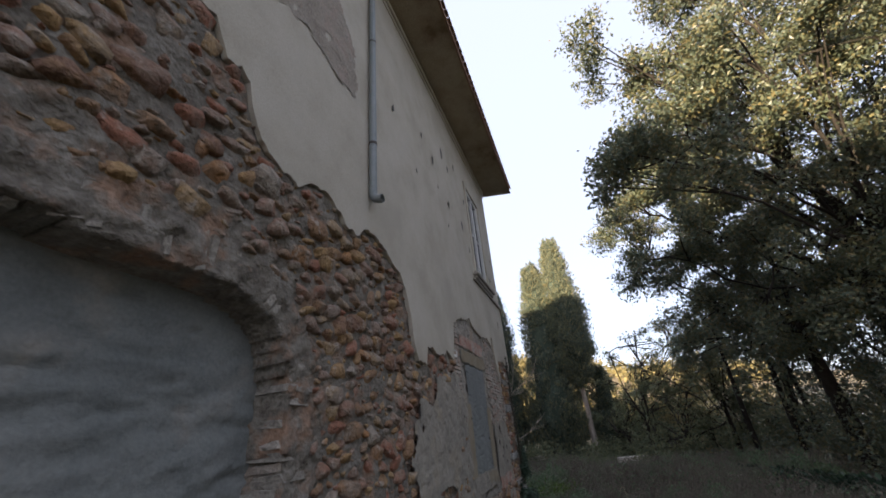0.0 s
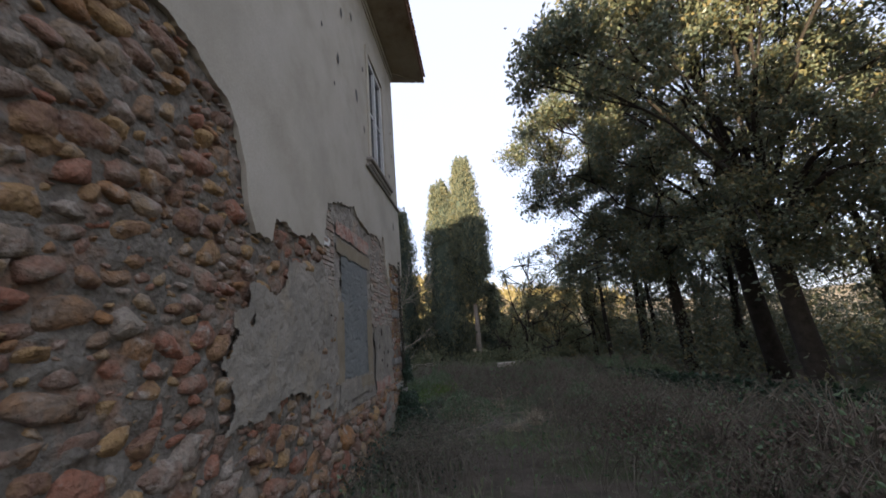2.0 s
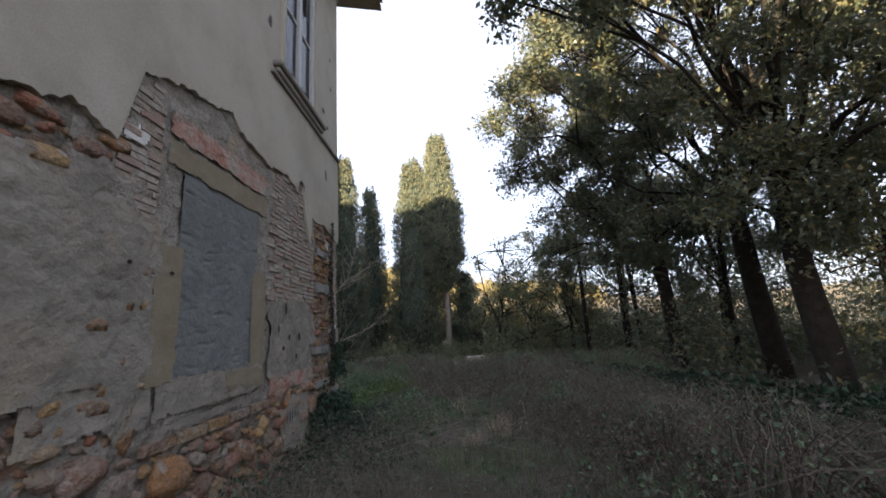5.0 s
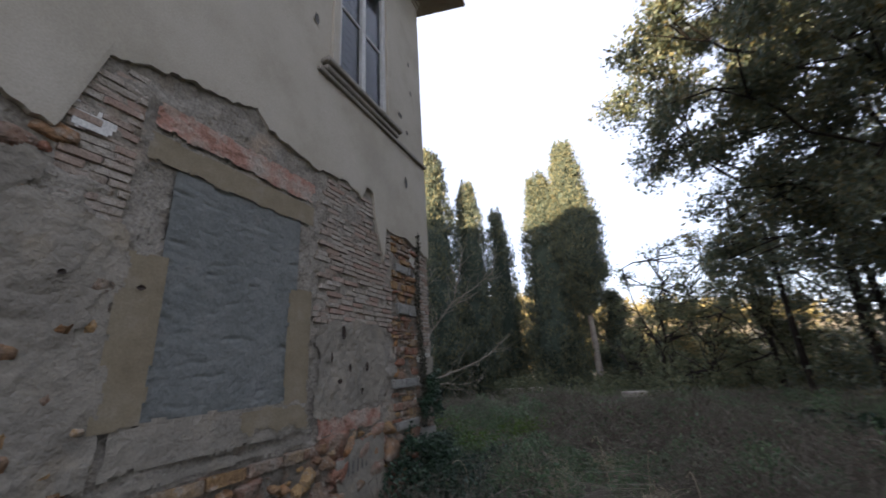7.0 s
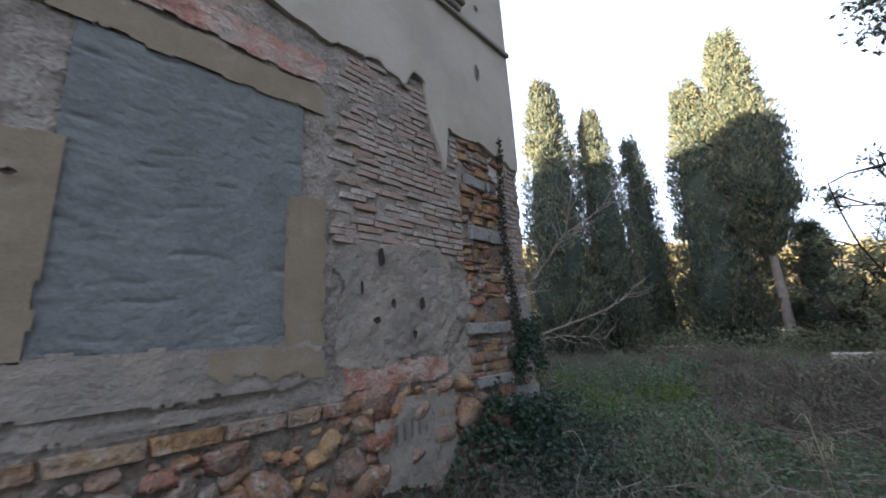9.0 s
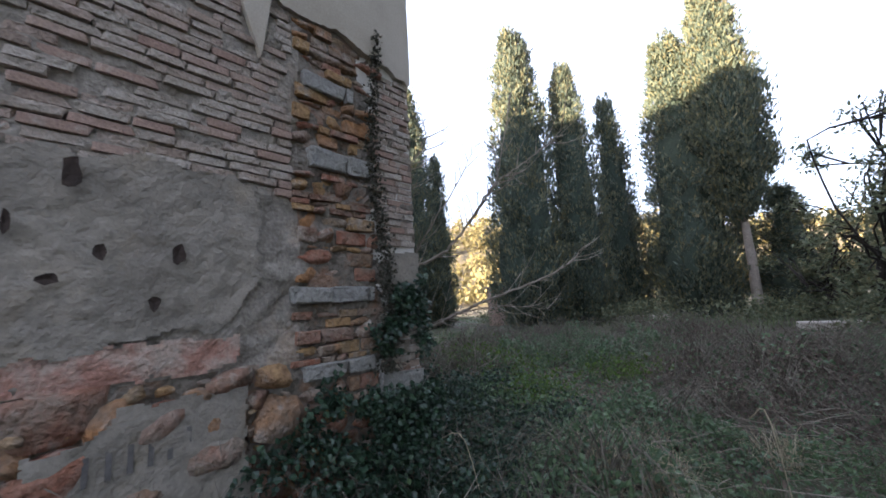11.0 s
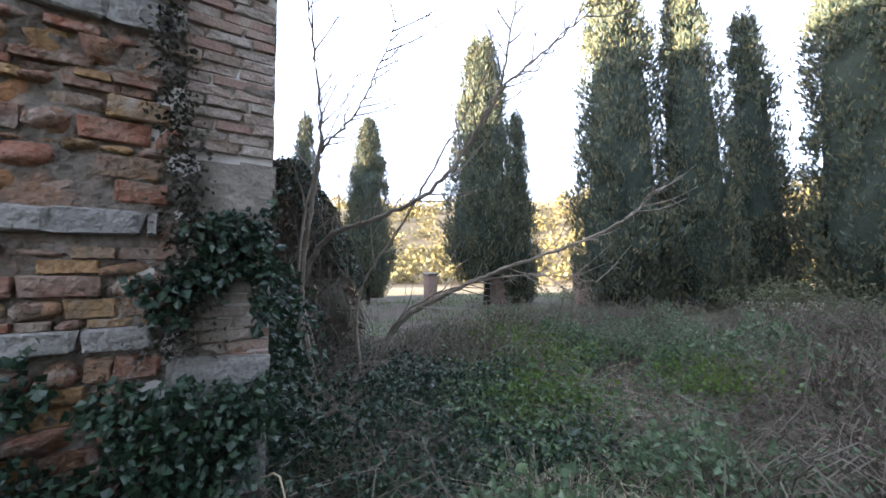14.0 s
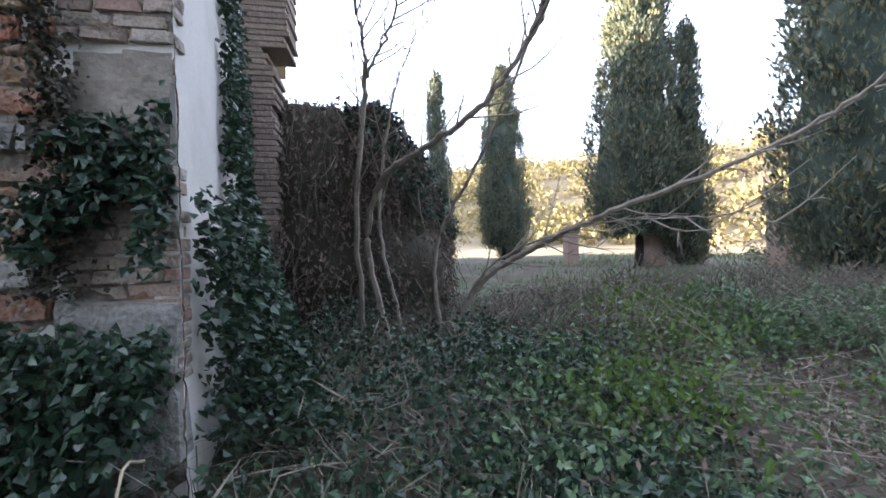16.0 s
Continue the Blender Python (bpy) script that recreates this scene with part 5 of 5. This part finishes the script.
pts = np.stack([x, y, z + rng.uniform(0.02, 1, len(x)) ** 0.8 * (0.12 + 0.45 * np.clip(vnoise(x, y, 19, 1.3) + 0.3, 0, 1) + bank * (1 + 0.4 * vnoise(x, y, 20, 2.5)))], -1)
ivy("north_ground_ivy", pts, 0.048, (0.2, 0.2, 0.4), "dark ivy and bramble below the north wall", seed=8)
# brown dead stems arching over
stems = []
x, y, z = scatter(5200, -7, 7.5, 5.0, 19, lambda x, y: np.clip(0.25 + 0.8 * vnoise(x, y, 18, 0.45) + 0.25 * (x > 0.5), 0, 1) * near_path(x, y))
for px, py, pz in zip(x, y, z):
    a, L, h = rng.uniform(0, 6.28), rng.uniform(0.3, 0.9), rng.uniform(0.2, 0.6)
    d = np.array([math.cos(a), math.sin(a), 0])
    p = np.array([px, py, pz])
    stems.append(tube(smooth_line([p, p + d * L * 0.4 + (0, 0, h), p + d * L + (0, 0, h * rng.uniform(0.1, 0.9))], 5), np.linspace(0.0055, 0.002, 5), 3))
tagged(part_np("dead_stems", mesh_np("dead_stems", *join(stems), M_thicket)), "tangled brown dead bramble stems", "bramble", kind="stuff")
x, y, z = scatter(26000, -7, 8, 5, 22, lambda x, y: np.clip(0.35 - 1.5 * green(x, y) + np.interp(y, [5, 9, 14, 20], [-0.22, -0.08, 0.2, 0.3]), 0, 1) * near_path(x, y))
tagged(part_np("dead_growth", mesh_np("dead_growth", *blades(x, y, z, 0.62, 0.003, 1.2, rng), M_thicket)), "thin brown dead growth among the grass", "undergrowth", kind="stuff")
# brown fuzz of fine dead twigs, in clumps
fx, fy, fz = scatter(5200, -6, 8, 7, 22, lambda x, y: np.clip(0.12 - 0.9 * green(x, y) + 0.9 * vnoise(x, y, 41, 0.8) + 0.12 * (x > 0.5), 0, 0.8) * near_path(x, y))
fh = 0.22 + 0.45 * np.clip(vnoise(fx, fy, 42, 0.7) + 0.4, 0, 1)
tagged(part_np("dead_thicket", mesh_np("dead_thicket", *sprays(np.stack([fx, fy, fz + fh * 0.6], -1), fh * 0.85, 52, 0.18, rng, 0.035, 0.7), M_thicket)), "brown clumps of fine dead twigs", "undergrowth", kind="stuff")
# fallen leaves on the bare earth
x, y = rng.uniform(-5.5, 0.5, 9000), rng.uniform(13.2, 19.0, 9000)
on = rng.uniform(size=9000) < 0.1 + 0.9 * earth(x, y)
x, y = x[on], y[on]
tagged(part_np("leaf_litter", mesh_np("leaf_litter", *leaves(np.stack([x, y, ground_z(x, y) + rng.uniform(0.005, 0.05, len(x))], -1), 0.075, (0, 0, 0.05), 0.55, 1.0, rng), M_dead)), "brown fallen leaves on bare earth", "leaf litter", kind="stuff")
# pale fallen twigs
x, y, z = scatter(1300, -5, 6, 10, 18.5)
lie = []
for px, py, pz in zip(x, y, z):
    a, l = rng.uniform(0, 6.28), rng.uniform(0.25, 1.0)
    d = np.array([math.cos(a), math.sin(a), 0])
    p = np.array([px, py, pz + rng.uniform(0.05, 0.3)])
    lie.append(tube(smooth_line([p, p + d * l * 0.5 + rng.normal(size=3) * 0.06, p + d * l + (0, 0, rng.uniform(-0.1, 0.12))], 5), np.linspace(0.005, 0.002, 5), 3))
tagged(part_np("fallen_twigs", mesh_np("fallen_twigs", *join(lie), M_twig)), "pale fallen twigs caught in the undergrowth", "twigs", kind="stuff")
# single bramble bushes: arching stems under a loose dome of leaves
def bramble_bush(seed, r, h, full):
    """Arching stems under a lumpy dome of leaves, close enough to shade its own inside."""
    t = np.random.default_rng(seed)
    bush = new("bramble_bush")
    arcs = []
    for k in range(46):
        a, l = t.uniform(0, 6.28), r * t.uniform(0.6, 1.5)
        d = np.array([math.cos(a), math.sin(a), 0])
        p = t.normal(size=3) * np.array([0.1, 0.1, 0])
        arcs.append(tube(smooth_line([p, p + d * l * 0.45 + (0, 0, h * t.uniform(0.8, 1.35)), p + d * l + (0, 0, h * t.uniform(0.0, 0.6))], 7), np.linspace(0.006, 0.002, 7), 3))
    part_np("stem", mesh_np("stem", *join(arcs), M_thicket), bush)["kind"] = "stuff"
    n = int(2300 * full)
    a, q = t.uniform(0, 2 * np.pi, n), np.sqrt(t.uniform(0, 1, n)) * r
    top = h * np.clip(1 - (q / r) ** 2.4, 0, 1) * (1 + 0.38 * vnoise(q * np.cos(a), q * np.sin(a), seed, 3.2 / r))
    p = np.stack([q * np.cos(a), q * np.sin(a), top * t.uniform(0.35, 1.06, n) ** 0.6], -1)
    part_np("leaf", mesh_np("leaf", *leaves(p, 0.06, (0, 0, 0.5), 0.62, 0.8, t), M_bramble), bush)["kind"] = "stuff"
    m = int(1500 * (1.1 - full))
    a, q = t.uniform(0, 2 * np.pi, m), np.sqrt(t.uniform(0, 1, m)) * r
    p = np.stack([q * np.cos(a), q * np.sin(a), h * np.clip(1 - (q / r) ** 2.4, 0, 1) * t.uniform(0.2, 1.0, m)], -1)
    if m > 200:
        part_np("dead_leaf", mesh_np("dead_leaf", *leaves(p, 0.06, (0, 0, -0.3), 0.4, 1.0, t), M_dead_leaf), bush)["kind"] = "stuff"
    return bush


BUSH = "bramble bushes"
kinds = [tagged(bramble_bush(150, 0.6, 0.5, 1.0), "green bramble bush with arching brown stems", "bush", BUSH),
         tagged(bramble_bush(151, 0.85, 0.62, 1.05), "sprawling green bramble bush on the slope", "bush", BUSH),
         tagged(bramble_bush(152, 0.8, 0.62, 0.12), "withered brown bramble with few leaves", "bush", BUSH)]
rb = random.Random(9)
spots = []
while len(spots) < 100:
    x, y = rb.uniform(-6.5, 6.5), rb.uniform(4.5, 21.5)
    if abs(x - 0.5) < (1.75 if y < 12 else 0.9 if y < 15 else 0) or x < -1.2 and y < 14.3 or (y < 14 and x > 5):
        continue
    if float(earth(np.array(x), np.array(y))) > 0.25 or any(math.hypot(x - p, y - q) < 0.8 for p, q in spots):
        continue
    spots.append((x, y))
for k, (x, y) in enumerate(spots):
    b = kinds[(rb.choice((0, 1)) if float(green(np.array(x), np.array(y))) > 0.06 else 2)] if k > 2 else kinds[k]
    m = Matrix.Translation((x, y, float(ground_z(x, y)) - 0.03)) @ Euler((0, 0, rb.uniform(0, 6.28))).to_matrix().to_4x4()
    if k < 3:
        b.matrix_basis = m
    else:
        k2 = rb.uniform(0.8, 1.4)
        copy_thing(b, m @ Matrix.Diagonal((k2, k2, k2 * rb.uniform(0.75, 1.15), 1)))
# fresh green weeds in the hollow
for k, (x, y, r) in enumerate([(-4.3, 15.7, 0.55), (-3.3, 15.3, 0.4), (-5.3, 16.3, 0.5), (-2.2, 14.2, 0.35), (-1.6, 16.5, 0.45)]):
    t = np.random.default_rng(140 + k)
    p = t.normal(size=(700, 3)) * np.array([r * 0.8, r * 0.8, 0.12]) + np.array([0, 0, 0.38])
    o = part_np("weed_clump", mesh_np("weed_clump", *leaves(p, 0.07, (0, 0, 0.8), 0.5, 0.8, t), M_weed))
    o.location = (x, y, float(ground_z(x, y)))
    tagged(o, "clump of fresh bright green weeds", "weeds", "weed clumps", "stuff")
# straw-coloured tussocks
TUFT = "straw tussocks"
for k, (x, y, h, nb) in enumerate([(-1.0, 13.1, 0.5, 380), (-0.75, 12.7, 0.45, 300), (-0.6, 13.5, 0.45, 240), (-0.3, 12.95, 0.4, 200), (-0.2, 12.3, 0.3, 120), (1.2, 11.5, 0.45, 200), (0.4, 14.2, 0.4, 160), (1.6, 13.8, 0.45, 160), (0.7, 10.9, 0.3, 120), (-0.9, 13.2, 0.35, 120)]):
    t = np.random.default_rng(120 + k)
    z0 = float(ground_z(x, y))
    v, f = blades(t.normal(0, 0.10, nb), t.normal(0, 0.10, nb), np.zeros(nb), h, 0.003, 1.1, t)
    o = part_np("straw_tussock", mesh_np("straw_tussock", v, f, M_straw))
    o.location = (x, y, z0)
    tagged(o, "drooping tussock of dry straw-coloured grass", "grass tuft", TUFT)
# single long dry stalks
for k, (p, q, h) in enumerate([((-1.35, 11.75), (-1.75, 11.65), 0.55), ((0.55, 12.9), (0.35, 13.1), 0.75), ((1.1, 12.6), (1.3, 12.9), 0.6), ((-0.9, 12.6), (-0.2, 12.9), 0.3), ((1.6, 10.9), (1.5, 11.2), 0.6)]):
    z0 = float(ground_z(*p))
    line = smooth_line([(0, 0, 0), ((q[0] - p[0]) * 0.4, (q[1] - p[1]) * 0.4, h), (q[0] - p[0], q[1] - p[1], h * 0.9)], 8)
    o = part_np("dry_stalk", mesh_np("dry_stalk", *tube(line, np.linspace(0.004, 0.006, 8), 5), M_straw))
    o.location = (p[0], p[1], z0)
    tagged(o, "single bent dry grass stalk", "stalk", "dry stalks")
# ================= stones and bricks of the east wall =================
def stone_template(seed):
    """A broken field stone about 1 across each way: a rounded block with a few flat breaks."""
    rr = np.random.default_rng(seed)
    g = np.linspace(-1, 1, 4)
    ex = rr.uniform(4.0, 8.0)
    idx, vs, f = {}, [], []

    def corner(p):
        key = tuple(np.round(p, 3))
        if key not in idx:
            idx[key] = len(vs)
            vs.append(p / (np.sum(np.abs(p) ** ex) ** (1 / ex)))
        return idx[key]

    for ax in range(3):
        for side in (-1.0, 1.0):
            for i in range(3):
                for j in range(3):
                    q = []
                    for di, dj in ((0, 0), (1, 0), (1, 1), (0, 1)):
                        p = np.zeros(3)
                        p[ax], p[(ax + 1) % 3], p[(ax + 2) % 3] = side, g[i + di], g[j + dj]
                        q.append(corner(p))
                    f.append(q if side > 0 else q[::-1])
    v = np.array(vs) * 0.5
    for k in range(7):
        n = rr.normal(size=3)
        n[0] = abs(n[0]) * 0.7
        n /= np.linalg.norm(n)
        v = v - np.maximum(0, v @ n - rr.uniform(0.33, 0.47))[:, None] * n
    v = v + rr.normal(0, 0.018, v.shape)
    return v / (v.max(0) - v.min(0)), np.array(f)


TEMPLATES = [stone_template(s) for s in range(14)]
STONE_MESHES = [mesh_np("stone", v, f, M_stone, smooth=True) for v, f in TEMPLATES]


def brick_mesh(seed, mat, name="brick"):
    rr = np.random.default_rng(seed)
    bm = box(-0.5, 0.5, -0.5, 0.5, -0.5, 0.5, bevel=0.07)
    for v in bm.verts:
        v.co += Vector(rr.normal(0, 0.028, 3))
    me = bpy.data.meshes.new(name)
    bm.to_mesh(me)
    bm.free()
    me.materials.append(mat)
    return me


BRICKS = [brick_mesh(s, M_brick) for s in range(6)]
REDS = [brick_mesh(s + 9, M_brick_red) for s in range(4)]
FLATS = [brick_mesh(s + 29, M_stone, "stone") for s in range(6)]
LIMED = [brick_mesh(s + 39, M_cream, "voussoir") for s in range(5)]
QUOINS = [brick_mesh(s + 19, M_quoin, "quoin_stone") for s in range(4)]


def exposed(y, z):
    """What shows of the masonry at a place of the wall: rubble, brick or nothing."""
    if z > plaster_edge(np.array([y]))[0] + 0.02:
        return ""
    if arch_dist(np.array(y), np.array(z)) < 0.33:
        return ""
    if 10.45 < y < 11.2:
        return "quoin"
    if y >= 11.2:
        return "brick"
    if 6.92 < y < 8.88 and z > (0.40 if y > 8.76 else 0.25):
        return ""
    if 8.76 <= y <= 10.45 and z > 1.62:
        return "brick"
    if 8.76 <= y <= 10.45 and z > 0.4:
        return ""
    if 6.45 < y <= 6.92 and z > 2.0:
        return "brick"
    return "rubble"


R = random.Random(5)


def lay(name, me, y, z, w, h, out, dep=0.12, turn=0.0):
    o = part_np(name, me, wall)
    o.location = (WX + out - dep / 2, y, z)
    o.scale = (dep, w, h)
    o.rotation_euler = (turn + R.uniform(-0.015, 0.015), 0, R.uniform(-0.04, 0.04))
    return o


stones = []
# stones thrown in from the largest to the smallest, each where it finds room
YC, ZC, HW, HH = np.zeros(9000), np.zeros(9000), np.zeros(9000), np.zeros(9000)
count = 0
for tries, w0, w1, gap in ((60, 0.30, 0.40, 0.8), (500, 0.22, 0.31, 0.72), (3200, 0.15, 0.23, 0.72), (6500, 0.10, 0.16, 0.74), (6500, 0.06, 0.10, 0.76), (6000, 0.03, 0.06, 0.9)):
    for k in range(tries):
        yc, zc = R.uniform(-1.0, 10.42), R.uniform(-1.15, 4.9)
        big = 1.25 if zc < 0.35 else 1.0
        if w0 == 0.30:
            zc = R.uniform(-0.6, 0.2)
        w = R.uniform(w0, w1) * big
        hh = w * R.uniform(0.5, 0.86)
        if count:
            d = ((YC[:count] - yc) / (HW[:count] + w / 2)) ** 2 + ((ZC[:count] - zc) / (HH[:count] + hh / 2)) ** 2
            if d.min() < gap:
                continue
        if exposed(yc, zc) != "rubble" or exposed(yc + w * 0.4, zc + hh * 0.4) == "" or exposed(yc - w * 0.4, zc + hh * 0.3) == "":
            continue
        render_zone = 4.8 < yc < 6.92 and zc > 0.85
        smeared = yc < 1.9 and float(fbm(np.array(yc), np.array(zc), 83, 1.1)) > 0.05
        if R.random() < (0.62 if render_zone else 0.5 if smeared else 0.05):
            continue
        YC[count], ZC[count], HW[count], HH[count] = yc, zc, w / 2, hh / 2
        count += 1
        out = R.uniform(-0.048, -0.006) + (0.018 if zc < 0.42 and yc > 6.2 else -0.006 if render_zone else 0.0)
        stones.append((yc, zc, w * R.uniform(0.95, 1.05), hh * R.uniform(0.95, 1.1), min(0.17, 0.06 + w * R.uniform(0.4, 0.6)), out, R.uniform(-0.35, 0.35), R.randrange(14)))
stones.append((9.24, 0.31, 0.46, 0.24, 0.16, -0.02, 0.05, 3))
y = 6.95
while y < 8.85:
    w = R.uniform(0.2, 0.42)
    lay("stone", R.choice(FLATS), y + w / 2, 0.325, w - 0.02, R.uniform(0.085, 0.11), R.uniform(0.012, 0.03))
    y += w
# flat stones and brick ends of the quoin, in thin courses
z = -0.9
while z < 3.1:
    hh = R.choice((R.uniform(0.045, 0.07), R.uniform(0.07, 0.14)))
    y = 10.42 + R.uniform(0, 0.06)
    while y < 11.17:
        w = R.uniform(0.10, 0.30)
        zc = z + hh / 2
        if R.random() > 0.04 and exposed(y + w / 2, zc + 0.05) == "quoin" and not any(a - 0.02 < zc < b + 0.02 for a, b in ((0.24, 0.36), (0.80, 0.93), (1.88, 2.06), (2.54, 2.69))):
            if R.random() < 0.5:
                lay("stone", R.choice(FLATS), y + w / 2, zc, w * 0.96, hh * 0.93, R.uniform(-0.015, 0.02))
            else:
                stones.append((y + w / 2, zc, w * 0.97, hh, R.uniform(0.12, 0.18), R.uniform(-0.06, -0.02), R.uniform(-0.07, 0.07), R.randrange(14)))
        y += w
    z += hh
# single pieces where the walk passes nearest, the rest joined
stones.sort(key=lambda s: (s[2] < 0.095) * 9 + abs(s[0] - 3.2) * 0.8 + abs(s[1] - 1.6))
for yc, zc, w, hh, dep, out, turn, k in stones[:230]:
    o = part_np("stone", STONE_MESHES[k], wall)
    o.location = (WX + out - 0.02, yc, zc)
    o.scale = (dep, w * 1.14, hh * 1.14)
    o.rotation_euler = (turn, 0, turn * 0.6)
vs, fs, base = [], [], 0
for yc, zc, w, hh, dep, out, turn, k in stones[230:]:
    v, f = TEMPLATES[k]
    v = v * np.array([dep, w * 1.14, hh * 1.14])
    c, s = math.cos(turn), math.sin(turn)
    v = np.stack([v[:, 0], v[:, 1] * c - v[:, 2] * s, v[:, 1] * s + v[:, 2] * c], -1) + np.array([WX + out - 0.02, yc, zc])
    vs.append(v)
    fs.append(f + base)
    base += len(v)
tagged(part_np("rubble_stones", mesh_np("rubble_stones", np.concatenate(vs), np.concatenate(fs), M_stone_i, smooth=True), wall), kind="stuff")


# brick courses
z, row, count = -0.2, 0, 0
while z < 3.75:
    ch = 0.066
    for y0, y1 in ((6.47, 6.9), (8.6, 10.44), (11.24, CORNER)):
        y = y0 - (0.12 if row % 2 else 0.0)
        while y < y1:
            w = R.uniform(0.19, 0.29)
            a, b = max(y, y0), min(y + w, y1)
            y += w
            yc = (a + b) / 2
            if b - a < 0.05 or exposed(yc, z) != "brick" or exposed(yc, z + 0.07) == "":
                continue
            if y0 > 11 and 0.74 < z < 1.26:
                continue
            red = R.random() < (0.22 if y0 > 11 or y0 < 7 else 0.12)
            if y0 == 8.6 and R.random() < 0.10:
                continue
            lay("brick", R.choice(REDS if red else BRICKS), yc, z + 0.02 * math.sin(y * 1.7), b - a - 0.012, ch - 0.009, -0.004 + R.uniform(-0.012, 0.012))
            count += 1
    z += ch
    row += 1
# grey stone bands of the quoin
for z0, z1, y0, y1 in ((0.25, 0.355, 10.5, 11.16), (0.81, 0.93, 10.42, 11.16), (1.89, 2.05, 10.55, 11.2), (2.55, 2.68, 10.5, 11.0)):
    y = y0
    while y < y1 - 0.05:
        w = min(R.uniform(0.28, 0.42), y1 - y)
        lay("quoin_stone", R.choice(QUOINS), y + w / 2, (z0 + z1) / 2, w - 0.012, z1 - z0, 0.03)
        y += w
for z0 in (-0.6, -0.2):
    lay("quoin_stone", R.choice(QUOINS), 11.45, z0 + 0.2, 0.48, 0.34, 0.03)

# voussoirs round the arch, smeared with mortar
arch = empty("arch_surround", (WX, AY, 0), "crumbling lime-smeared brick surround of a walled-up arch", "arch", kind="structure")
spots = []
z = -1.1
while z < ATOP - ARAD - 0.05:
    for sgn in (1, -1):
        spots.append((AY + sgn * (AH + 0.15), z, 0.0 if sgn > 0 else math.pi))
    z += 0.072
ang = 0.0
while ang < math.pi / 2:
    for sgn in (1, -1):
        a = ang if sgn > 0 else math.pi - ang
        spots.append((AY + sgn * (AH - ARAD) + (ARAD + 0.15) * math.cos(a), ATOP - ARAD + (ARAD + 0.15) * math.sin(a), a))
    ang += 0.074 / (ARAD + 0.1)
y = AY - AH + ARAD
while y < AY + AH - ARAD:
    spots.append((y, ATOP + 0.15, math.pi / 2))
    y += 0.072
for y, z, a in spots:
    o = part_np("voussoir", R.choice(LIMED if R.random() < 0.86 else BRICKS), arch)
    dep = 0.34
    o.location = (-0.022 + R.uniform(-0.03, 0.02) - dep / 2, y - AY, z)
    o.scale = (dep, 0.30 + R.uniform(-0.05, 0.03), 0.058)
    o.rotation_euler = (a, R.uniform(-0.05, 0.05), 0)

# illegible scrawl on the low render patch
for k in range(6):
    o = part("scrawl_bar", box(-0.003, 0.003, -0.012, 0.012, -0.07, 0.07), M_dark, wall)
    o.location = (WX + 0.045, 9.38 + 0.085 * k, 0.05 + 0.006 * k)
